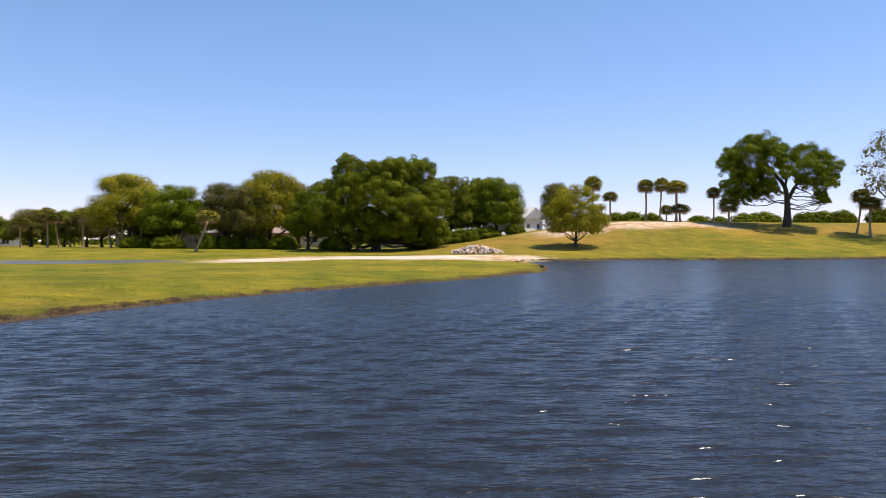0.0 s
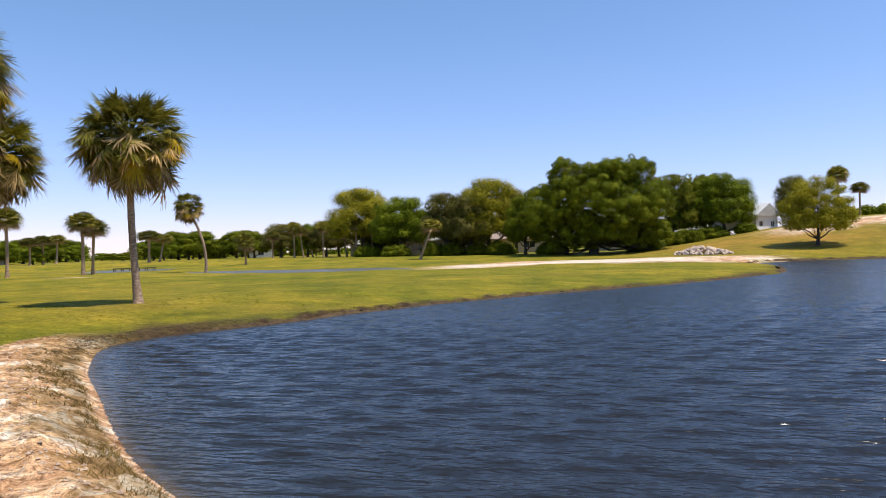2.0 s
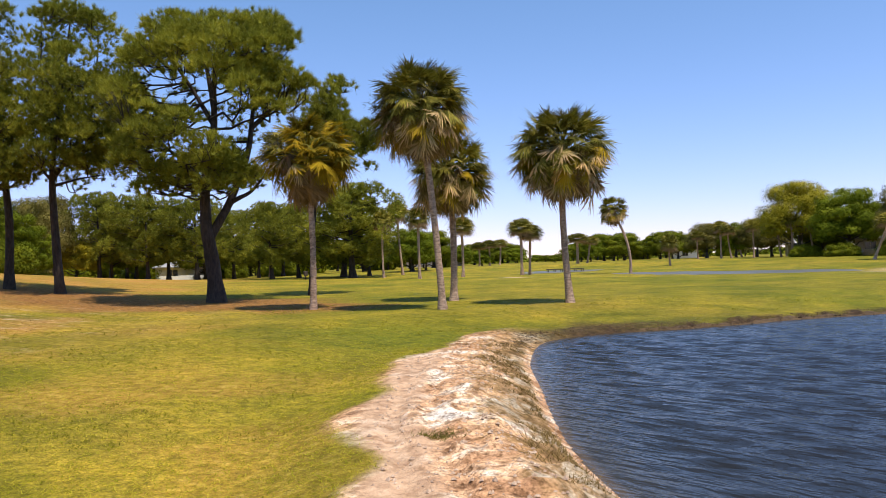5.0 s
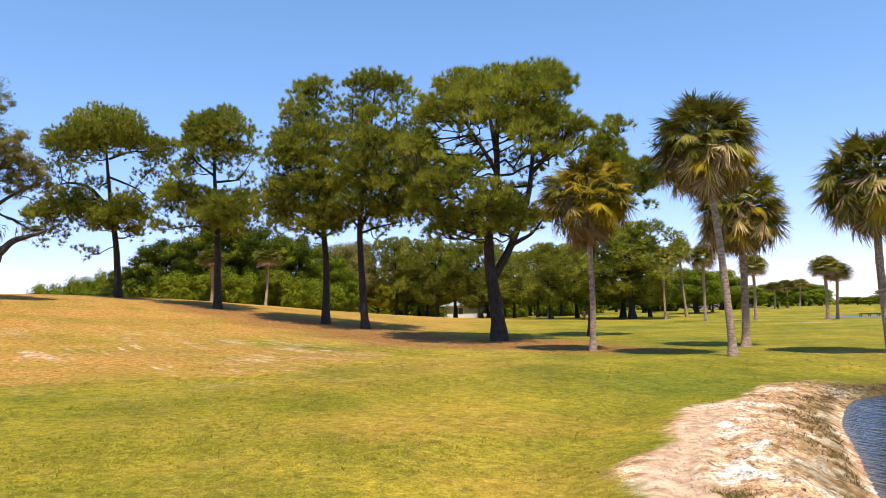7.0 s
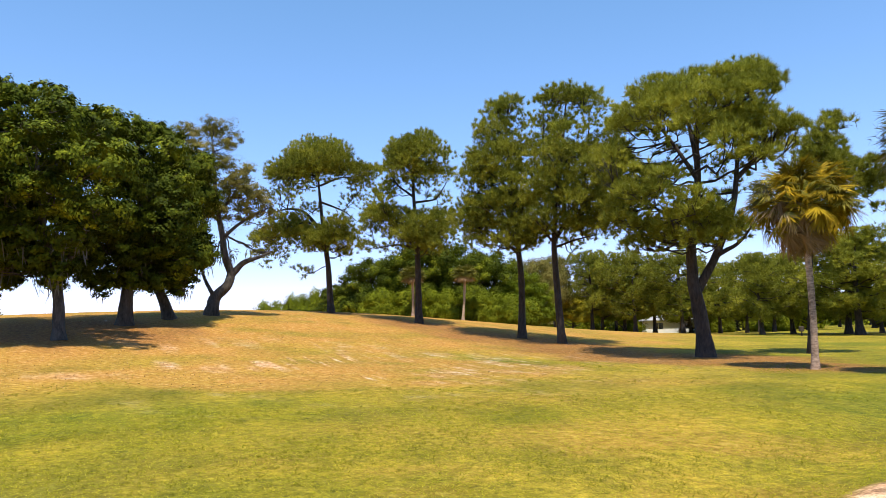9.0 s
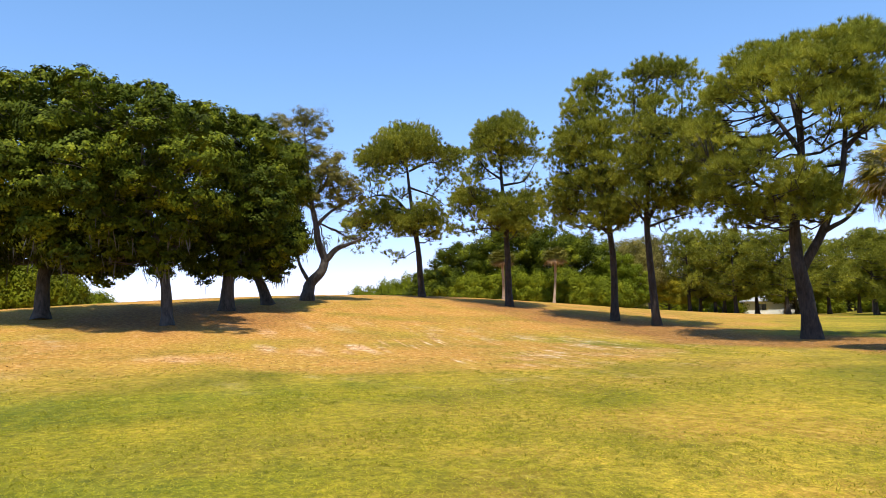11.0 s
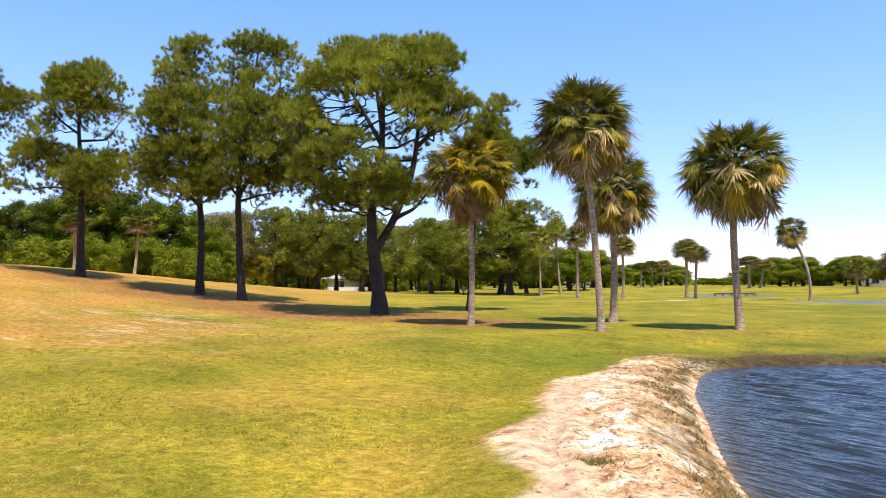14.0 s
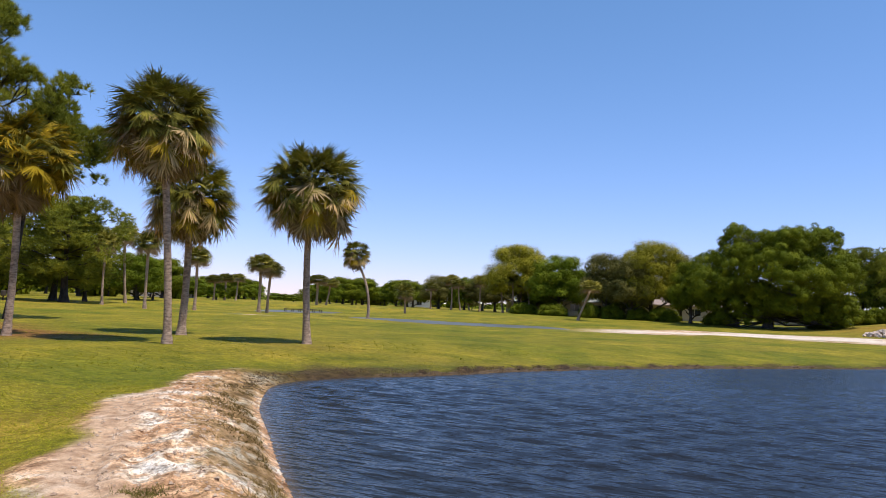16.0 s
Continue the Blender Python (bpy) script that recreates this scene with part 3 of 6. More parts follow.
def cut_bank():
    """The worn edge of the far shores: a low, broken face of dark soil under the turf."""
    g = rng(57)
    pts = []
    for k in range(31, 128):
        for s in np.arange(10) / 10:
            pts.append(LAKE[k] * (1 - s) + LAKE[(k + 1) % len(LAKE)] * s)
    p = np.array(pts)
    way = unit(np.gradient(p, axis=0))
    out = np.stack([-way[:, 1], way[:, 0]], 1)
    if np.mean(shore_distance(*(p + out * 0.5).T, LAKE)) < 0:
        out = -out
    n = len(p)
    rag = fbm(p[:, 0], p[:, 1], 0.9, 4, 58)
    h = (0.03 + 0.13 * fbm(p[:, 0], p[:, 1], 2.2, 3, 59) + 0.09 * smooth(40, 58, p[:, 1])) * np.clip(2.4 * rag - 0.55, 0.1, 1.3) * np.interp(np.arange(n), [0, 60, n - 60, n - 1], [0.15, 1, 1, 0.15])
    shift = (rag - 0.5) * 0.5
    rows = []
    for off, up in ((-0.10, -0.6), (-0.03, 0.15), (0.03, 0.7), (0.07, 1.0), (0.13, 0.95)):
        q = p + out * (off + shift)[:, None] + g.normal(size=(n, 2)) * 0.02
        rows.append(np.column_stack([q, h * up + g.normal(size=n) * 0.012]))
    q = p + out * (0.32 + shift)[:, None]
    rows.append(np.column_stack([q, land(q[:, 0], q[:, 1])[0] - 0.05]))
    m = len(rows)
    v = np.stack(rows, 1).reshape(-1, 3)
    k = (np.arange(n - 1)[:, None] * m + np.arange(m - 1)[None]).ravel()
    heap = Heap()
    heap.add(v, np.concatenate([np.stack([k, k + m, k + m + 1], 1), np.stack([k, k + m + 1, k + 1], 1)]))
    tagged(new("bank_edge", heap.mesh("bank_edge", MUD)), "dark broken soil edge of the turf above the water", "bank", "", "structure")


MUD = mat_plain("bank_mud", (0.028, 0.016, 0.007), (0.13, 0.078, 0.028), 2.5, 0.95, 0.8)
cut_bank()

# ---- trees ----


def trunk_path(h, lean, bend, g, n=9):
    s = np.linspace(0, 1, n)
    ang = g.random() * 6.28
    return np.stack([lean[0] * s + bend * np.sin(s * 3.1) * math.cos(ang), lean[1] * s + bend * np.sin(s * 3.1) * math.sin(ang), h * s], 1)


def build_tree(name, label, category, az_d, height, width, base, seed, clumps=40, per=260, size=0.16, trunk_r=0.25, lean=(0, 0), bend=0.2, leaf=None, bark=None,
               flat=0.8, clump=0.2, inner=0.45, group="", limbs=True, at=None, belly=0.36, boughs=12, under=-0.4):
    """A tree: tapered trunk, limbs that run to clumps of foliage, and a crown of single leaves or needles. base: height of the lowest leaves."""
    g = rng(seed)
    x, y, z = at if at else on_land(*az_d)
    tree = holder(name, pose(x, y, z), label, category, group)
    wood = Heap()
    top = trunk_path(height * 0.55, lean, bend, g)
    rr = trunk_r * (1 - 0.78 * np.linspace(0, 1, len(top))) + trunk_r * 0.55 * np.exp(-np.linspace(0, 1, len(top)) * 22)
    tube(wood, top, rr, 10, wob=0.12, g=g)
    crown = Heap()
    hc = base + belly * (height - base)
    rise, fall = (1 - belly) * (height - base), belly * (height - base)
    off = np.array([lean[0], lean[1], 0]) * 0.8
    centres, sizes = [], []
    many = clumps * 14
    d = unit(g.normal(size=(many, 3)))
    d[:, 2] = np.where(d[:, 2] < -0.55, -d[:, 2], d[:, 2])
    cand = d * (inner + (1 - inner) * g.random((many, 1)) ** 0.4)
    taken = [0]
    gap = np.linalg.norm(cand - cand[0], axis=1)
    while len(taken) < clumps:  # clumps stand apart, with dark clefts between
        pick = int(np.argmax(gap * (0.82 + 0.36 * g.random(many))))
        taken.append(pick)
        gap = np.minimum(gap, np.linalg.norm(cand - cand[pick], axis=1))
    for c in cand[taken]:
        cr = clump * (0.66 + 0.68 * g.random())
        p = np.array([c[0] * width / 2 * (1 - cr * 0.8), c[1] * width / 2 * (1 - cr * 0.8), hc + c[2] * (rise if c[2] > 0 else fall) * (1 - cr * 0.55)])
        p[2] = max(p[2], 0.3)
        centres.append(p + off * p[2] / height)
        sizes.append(cr * width / 2 * 1.25)
    limb_objs = []
    main = min(boughs, len(centres))
    picked = [int(g.integers(len(centres)))]
    cc = np.array(centres)
    while len(picked) < main:  # boughs spread out evenly
        gap = np.min(np.linalg.norm(cc[:, None] - cc[picked][None], axis=2), axis=1)
        picked.append(int(np.argmax(gap)))
    joints = [(p, trunk_r * 0.5 * (1 - 0.7 * k / len(top))) for k, p in enumerate(top) if p[2] > base * 0.75]
    reach = 0.45
    for k in picked:
        c = cc[k] * np.array([0.82, 0.82, 1]) - np.array([0, 0, 0.06 * height])
        hb = np.clip(c[2] - reach * np.hypot(c[0], c[1]) - 0.08 * height * g.random(), base * 0.8, top[-1, 2] * 0.98)
        s = hb / top[-1, 2]
        p0 = np.array([np.interp(s, np.linspace(0, 1, len(top)), top[:, a]) for a in range(3)])
        r0 = trunk_r * (0.55 - 0.35 * s) * (0.75 + 0.4 * g.random())
        ln = np.linalg.norm(c - p0)
        mid = (p0 * 0.45 + c * 0.55) + np.array([0, 0, 0.02 * ln]) + g.normal(size=3) * 0.10 * ln
        line = bezier(p0, mid, c, 8)
        line[2:-1] += g.normal(size=(5, 3)) * 0.025 * ln
        rad = np.linspace(r0, max(r0 * 0.22, 0.02), 8)
        h = Heap() if limbs else wood
        tube(h, line, rad, 6)
        if limbs:
            limb_objs.append(h)
        joints += [(p, q) for p, q in zip(line[1:-1], rad[1:-1])]
    jp, jr = np.array([p for p, _ in joints]), np.array([q for _, q in joints])
    for c, r in zip(centres, sizes):
        cost = np.linalg.norm(jp - c, axis=1) + 1.2 * np.maximum(0, jp[:, 2] - c[2] + 0.1 * r)
        k = int(np.argmin(cost))
        h = wood
        r1 = min(jr[k] * 0.6, 0.05 + 0.012 * height * 0.3)
        line = bezier(jp[k], (jp[k] + c) / 2 + g.normal(size=3) * 0.1 * r, c, 4)
        tube(h, line, np.linspace(r1, 0.014, 4), 4)
        for _ in range(3 if limbs else 1):
            e = c + unit(g.normal(size=3)) * r * np.array([0.8, 0.8, 0.6 * flat])
            tube(h, bezier(line[2], (line[3] + e) / 2, e, 3), np.linspace(max(r1 * 0.4, 0.014), 0.008, 3), 3)
        n = max(8, int(per * (r / (clump * width / 2 * 1.25)) ** 2))
        d = unit(g.normal(size=(n, 3)))
        d[:, 2] = np.where(d[:, 2] < under, -d[:, 2], d[:, 2])
        rad = 0.62 + 0.42 * g.random((n, 1)) ** 0.7
        lump = 1 + 0.2 * (vnoise(d[:, 0] * 2 + c[0], d[:, 1] * 2 + d[:, 2] * 1.7 + c[2], 0.5, seed)[:, None] - 0.5) * 2
        q = c + d * rad * lump * r * np.array([1, 1, flat])
        leaf_heap(crown, q, d * 1.0 + [[0, 0, 0.15]] + g.normal(size=(n, 3)) * 0.09, size, g)
        k = n // 7  # coarse leaves deep inside
        q = c + unit(g.normal(size=(k, 3))) * (0.25 + 0.4 * g.random((k, 1))) * r * np.array([1, 1, flat])
        leaf_heap(crown, q, g.normal(size=(k, 3)), size * 2.0, g)
    part("trunk", wood.mesh("trunk", bark, True), tree)
    for h in limb_objs:
        part("limb", h.mesh("limb", bark, True), tree)
    part("crown", crown.mesh("crown", leaf), tree)
    return tree


def build_pine(label, at, height, width, base, seed, boughs=26, tuft=60, size=0.36, trunk_r=0.26, lean=(0.2, 0), prof=(0.7, 1.0, 1.0, 0.8, 0.5), group="", flat=0.8):
    """A pine: boughs in loose tiers, each with flattened pads of needle tufts along its outer half, and sky between them."""
    g = rng(seed)
    tree = holder("pine_tree", pose(*at), label, "pine tree", group)
    wood, crown = Heap(), Heap()
    top = trunk_path(height * 0.93, lean, 0.22, g, 12)
    s = np.linspace(0, 1, 12)
    tube(wood, top, trunk_r * (1 - 0.86 * s) + trunk_r * 0.5 * np.exp(-s * 24), 10, wob=0.12, g=g)
    pads = []
    for k in range(boughs):
        f = (k + 0.5) / boughs
        h = base + (height - base - 0.5) * f ** 0.9 + g.normal() * 0.25
        way = k * 2.4 + g.normal() * 0.35
        reach = width / 2 * np.interp(f, np.linspace(0, 1, len(prof)), prof) * (0.7 + 0.4 * g.random())
        hb = np.clip(h - (0.10 + 0.22 * g.random()) * reach, max(base * 0.8, top[1, 2]), top[-1, 2] * 0.985)
        p0 = np.array([np.interp(hb, top[:, 2], top[:, a]) for a in range(3)])
        e = p0 * [1, 1, 0] + [math.cos(way) * reach, math.sin(way) * reach, h]
        mid = (p0 + e) / 2 + [0, 0, -0.10 * reach] + g.normal(size=3) * 0.08 * reach
        line = bezier(p0, mid, e, 9)
        line[2:-1] += g.normal(size=(6, 3)) * 0.02 * reach
        r0 = trunk_r * (0.34 - 0.2 * f) * (0.7 + 0.5 * g.random())
        tube(wood, line, np.linspace(r0, 0.02, 9), 6)
        for q in (0.45, 0.62, 0.78, 0.92, 1.0):
            if g.random() < 0.12:
                continue
            c = line[int(q * 8)] + g.normal(size=3) * np.array([0.16, 0.16, 0.07]) * reach * (1.1 - 0.3 * q) + [0, 0, 0.12]
            pads.append((c, (0.45 + 0.5 * g.random()) * (0.72 + 0.06 * width / 2)))
            tube(wood, bezier(line[max(0, int(q * 8) - 2)], (line[int(q * 8)] + c) / 2, c, 4), np.linspace(max(0.02, r0 * 0.3), 0.01, 4), 4)
    for _ in range(4):
        pads.append((top[-1] + g.normal(size=3) * np.array([0.6, 0.6, 0.25]) + [0, 0, 0.1], (0.7 + 0.3 * g.random())))
    for c, r in pads:
        n = max(10, int(tuft * r * r))
        d = unit(g.normal(size=(n, 3)))
        q = c + d * (0.55 + 0.45 * g.random((n, 1))) * r * np.array([1, 1, flat])
        needle_heap(crown, q, unit(d * 0.8 + [[0, 0, 0.35]]), size, size * 0.075, 14, g)
    part("trunk", wood.mesh("trunk", PINE_BARK, True), tree)
    part("crown", crown.mesh("crown", NEEDLE), tree)
    return tree


def lobed_tree(name, label, category, az_d, leaders, lobes, thin=(), seed=1, kind="pine", trunk_r=0.28, depth=0.85, full=1.0, size=0.34, leaf=None, bark=None, group="", copies=2, moss=0.0, flat=0.72, twig_r=0.05, swell=0.92, wispy=0.0, shell=False, taper=0.42):
    """A tree of known habit. leaders: the trunk and its forks as (across, up) lines; lobes: clumps of the crown as (across, up, radius), seen from the lake;
    thin: clumps with few leaves. Each clump stands at two or three depths, and its bough runs back to the nearest leader."""
    g = rng(seed)
    x, y, z = on_land(*az_d)
    tree = holder(name, pose(x, y, z), label, category, group)
    away = np.array([x, y]) / math.hypot(x, y)
    place = lambda u, v, w: np.array([u * away[1] + v * away[0], -u * away[0] + v * away[1], w])
    wood, crown, beard = Heap(), Heap(), Heap()
    reach, low, high = max(abs(q[0]) for q in lobes) * depth, min(q[1] for q in lobes), max(q[1] for q in lobes)
    span, eye_up = math.hypot(x, y), 2.1 - z
    joints, slant = [], {}
    for k, line in enumerate(leaders):
        n = 4 * len(line) + 1
        w = np.linspace(0, len(line) - 1, n)
        us, zs = (np.interp(w, range(len(line)), [q[j] for q in line]) for j in (0, 1))
        for _ in range(2):  # round off the corners
            us[1:-1], zs[1:-1] = (us[:-2] + 2 * us[1:-1] + us[2:]) / 4, (zs[:-2] + 2 * zs[1:-1] + zs[2:]) / 4
        s = np.linspace(0, 1, n)
        start = 0.0 if k == 0 else min(((abs(p[0] - us[0]) + abs(p[1] - zs[0]), v) for p, v in slant.items()))[1]
        vs = start + (0.0 if k == 0 else (g.random() - 0.5) * 1.1 * min(reach, 3.0)) * s ** 1.3 + 0.05 * np.cumsum(g.normal(size=n)) * (s > 0)
        slant.update({(u, h): v for u, h, v in zip(us, zs, vs)})
        path = np.array([place(u * (1 + v / span), v, eye_up + (h - eye_up) * (1 + v / span)) for u, v, h in zip(us, vs, zs)])
        r0 = trunk_r if k == 0 else trunk_r * (0.62 if k == 1 else 0.36)
        rad = r0 * (1 - 0.82 * s) + (trunk_r * 0.42 * np.exp(-np.maximum(zs - zs[0], 0) / 0.3) if k == 0 else 0)
        if k == 0:
            path[0, 2] = min(path[0, 2], -0.05)
            tube(wood, path, rad, 12, wob=0.14, g=g)
        else:
            bough = Heap()
            tube(bough, path, rad, 8, wob=0.12, g=g)
            part("limb", bough.mesh("limb", bark, True), tree)
        first = 3 if k == 0 else 1
        joints += [(p, q) for p, q, h in zip(path[first:], rad[first:], zs[first:]) if h > min(q2[1] for q2 in lobes) * 0.75]
    jp, jr = np.array([p for p, _ in joints]), np.array([q for _, q in joints])
    wisps = []
    for _ in range(int(len(lobes) * wispy)):  # feathery growth between neighbouring clumps
        p = lobes[int(g.integers(len(lobes)))]
        q = min((o for o in lobes if o is not p), key=lambda o: math.hypot(o[0] - p[0], o[1] - p[1]) * (0.7 + 1.2 * g.random()))
        s = 0.35 + 0.3 * g.random()
        wisps.append((p[0] * (1 - s) + q[0] * s + g.normal() * 0.25, p[1] * (1 - s) + q[1] * s + g.normal() * 0.25, 0.5 * (p[2] + q[2]) * (0.75 + 0.4 * g.random())))
    for k, (u, h, r) in enumerate((*lobes, *thin, *wisps)):
        sparse = k >= len(lobes)
        up = (h - low) / (high - low)
        room = reach * math.sqrt(max(0.08, 1 - min(1.0, abs(u) / (reach / depth + 0.5)) ** 2)) * (taper + (1 - taper) * float(smooth(0.0, 0.5, up))) * (1 - 0.45 * max(0.0, up - 0.6) / 0.4)
        for side in range(1 if sparse else copies):
            v = ((side + 0.5 + 0.7 * (g.random() - 0.5)) / copies * 2 - 1) * room if not sparse else (g.random() - 0.5) * 1.6 * room
            far = 1 + v / span  # clumps nearer to the lake look larger: keep to the habit seen from there
            c = place(u * far, v, eye_up + (h - eye_up) * far + g.normal() * 0.10 * r)
            cost = np.linalg.norm(jp - c, axis=1) + 1.0 * np.maximum(0, jp[:, 2] - c[2] + 0.15 * r)
            j = int(np.argmin(cost))
            ln = np.linalg.norm(jp[j] - c)
            r1 = min(jr[j] * 0.55, twig_r * (0.5 + 0.35 * ln))
            line = bezier(jp[j], (jp[j] + c) / 2 + np.array([0, 0, -0.14 * ln]) + g.normal(size=3) * 0.11 * ln, c, 6)
            line[1:-1] += g.normal(size=(4, 3)) * 0.035 * ln
            tube(wood, line, np.linspace(r1, 0.016, 6), 5)
            for _ in range(6 if sparse else 4):
                e = c + unit(g.normal(size=3)) * r * np.array([0.85, 0.85, 0.85 * flat])
                tube(wood, bezier(line[3], (line[4] + e) / 2, e, 3), np.linspace(max(r1 * 0.4, 0.014), 0.007, 3), 3)
            axes = r * np.array([1.0, 1.0, flat * (0.85 + 0.55 * g.random())]) * (swell + 0.25 * g.random())
            if kind == "pine":
                n = int((56 if not sparse else 38) * full * r * r) + 8
                d = unit(g.normal(size=(n, 3)))
                d[:, 2] = np.where((d[:, 2] < -0.25) & (g.random(n) < 0.7), -d[:, 2], d[:, 2])
                q = c + d * (0.55 + 0.62 * g.random((n, 1))) * axes
                needle_heap(crown, q, unit(d * 0.7 + [[0, 0, 0.7]]), size, size * 0.042, 38, g, 0.42)
            else:
                n = int((1000 if not sparse else 700 if shell else 260) * full * r * r * (0.07 / size) ** 2) + 12
                sub = max(5, int((26 if not sparse else 12) * r * r))  # sprays of leaves at the ends of the twigs
                sd = unit(g.normal(size=(sub, 3)))
                sc = c + sd * (0.45 + 0.55 * g.random((sub, 1)) ** 0.5) * axes
                pick = g.integers(0, sub, n)
                spread = 0.13 * r ** 0.5 * (1.0 if not sparse else 1.7)
                q = sc[pick] + g.normal(size=(n, 3)) * spread * np.array([1, 1, 0.62])
                if shell:  # closed rounded clumps, as dense crowns show from afar
                    heads = unit(g.normal(size=(int(9 + 7 * r), 3)))
                    heads[:, 2] = np.where(heads[:, 2] < -0.45, -heads[:, 2], heads[:, 2])
                    far_out, wide = 0.55 + 0.35 * g.random((len(heads), 1)), 0.26 + 0.16 * g.random((len(heads), 1))
                    pick = g.integers(0, len(heads), n)
                    out = unit(g.normal(size=(n, 3)) + 0.7 * heads[pick])
                    q = c + (heads * far_out)[pick] * axes + out * (0.72 + 0.32 * g.random((n, 1))) * wide[pick] * r * np.array([1, 1, 0.8])
                    leaf_heap(crown, q, out + [[0, 0, 0.12]] + g.normal(size=(n, 3)) * 0.10, size, g)
                    continue
                leaf_heap(crown, q, sd[pick] * 1.1 + unit(q - sc[pick]) * 0.5 + [[0, 0, 0.3]] + g.normal(size=(n, 3)) * 0.25, size, g)
            if moss and g.random() < moss and h < 5.0:
                for _ in range(int(12 + 26 * g.random())):
                    p = c + g.normal(size=3) * np.array([0.45, 0.45, 0.2]) * r - [0, 0, 0.35 * r]
                    ln, w, a = 0.2 + 0.75 * g.random() ** 2, 0.010 + 0.016 * g.random(), g.random() * 6.28
                    sv = np.array([math.cos(a), math.sin(a), 0]) * w
                    drift = np.array([g.normal() * 0.06, g.normal() * 0.06, 0])
                    beard.add([p - sv, p + sv, p + drift - [0, 0, ln * 0.5] + sv * 1.3, p + drift - [0, 0, ln * 0.5] - sv * 1.3, p + 2 * drift - [0, 0, ln]], [(0, 1, 2), (0, 2, 3), (3, 2, 4)])
    part("trunk", wood.mesh("trunk", bark, True), tree)
    part("crown", crown.mesh("crown", leaf), tree)
    if beard.n:
        tagged(part("moss", beard.mesh("moss", MOSS), tree, "grey hanging moss"), kind="stuff")
    return tree


def in_rows(rows, seed, spacing=1.35):
    """Clumps side by side in rows of (up, from, to, radius), a little out of line."""
    g = rng(seed)
    out = []
    for up, a, b, r in rows:
        n = max(2, round((b - a) / (r * spacing)) + 1)
        out += [(u + g.normal() * 0.22 * r, up + g.normal() * 0.28 * r, r * (0.78 + 0.4 * g.random())) for u in np.linspace(a + 0.5 * r, b - 0.5 * r, n)]
    return out


def fan_frond(seed, blade=0.6, stem=1.0, leaflets=40, droop=0.3, mat=None, ragged=0.0, hang=30, fold=0.35):
    """One fan-shaped palm frond: stem along +y from the origin, then a short rib and a folded blade of narrow pointed leaflets that hangs over at its end."""
    g = rng(seed)
    h = Heap()
    s = np.linspace(0, 1, 5)
    tube(h, np.stack([0 * s, s * stem, -0.06 * s ** 2 * stem], 1), np.linspace(0.022, 0.013, 5), 4)
    o = np.array([0, stem, -0.06 * stem])
    leaflets = int(leaflets * 1.35)
    ch, sh = math.cos(radians(hang)), math.sin(radians(hang))
    over = lambda p: np.array([p[0], p[1] * ch + p[2] * sh, -p[1] * sh + p[2] * ch])
    for k in range(leaflets):
        if g.random() < ragged:
            continue
        f = 2 * (k + 0.5) / leaflets - 1
        a = math.radians(128 * f) + g.normal() * 0.12
        root = o + over(np.array([0, 0.22 * blade * (1 - abs(f)), 0]))
        ln = blade * (0.72 + 0.30 * math.cos(a * 0.7)) * (0.66 + 0.5 * g.random())
        way = over(unit(np.array([math.sin(a), math.cos(a), -fold * abs(math.sin(a)) - 0.06 + 0.10 * (k % 2)])))
        side = unit(np.cross(way, over(np.array([0.15 * g.normal(), 0.15 * g.normal(), 1.0]))))
        bend = droop * (0.5 + 1.0 * g.random())
        v = []
        for q, w in ((0.0, 0.007), (0.40, 0.0145), (0.76, 0.010)):
            p = root + way * ln * q + np.array([0, 0, -bend * ln * q ** 2.6 * 0.6])
            v += [p - side * w, p + side * w]
        v.append(root + way * ln + np.array([0, 0, -bend * ln * 0.6]) + g.normal(size=3) * 0.025)
        h.add(v, [(0, 1, 3), (0, 3, 2), (2, 3, 5), (2, 5, 4), (4, 5, 6)])
    return h.mesh("frond", mat)


FRONDS = {"top": [fan_frond(1, 0.50, 1.12, 44, 0.08, FROND, 0.0, 2, 0.2), fan_frond(2, 0.52, 1.04, 44, 0.12, FROND, 0.0, 10, 0.3), fan_frond(12, 0.48, 1.16, 42, 0.15, FROND, 0.04, 20, 0.4)],
          "side": [fan_frond(3, 0.50, 1.12, 44, 0.15, FROND, 0.03, 20, 0.4), fan_frond(8, 0.50, 1.14, 44, 0.25, FROND, 0.03, 40, 0.5), fan_frond(9, 0.52, 1.00, 44, 0.2, FROND, 0.03, 30, 0.35), fan_frond(13, 0.48, 0.94, 40, 0.2, FROND, 0.05, 12, 0.5)],
          "low": [fan_frond(10, 0.50, 1.12, 40, 0.3, FROND_LOW, 0.06, 30, 0.5), fan_frond(11, 0.48, 1.12, 40, 0.4, FROND_LOW, 0.08, 46, 0.6), fan_frond(14, 0.50, 1.00, 38, 0.3, FROND_LOW, 0.1, 18, 0.6)],
          "yellow": [fan_frond(4, 0.52, 1.12, 40, 0.3, FROND_YELLOW, 0.05, 22, 0.4), fan_frond(5, 0.50, 1.14, 38, 0.45, FROND_YELLOW, 0.12, 44, 0.6)],
          "dead": [fan_frond(6, 0.52, 0.90, 34, 0.7, FROND_DEAD, 0.2, 40, 0.9), fan_frond(7, 0.50, 0.80, 30, 0.8, FROND_DEAD, 0.3, 24, 1.1)]}


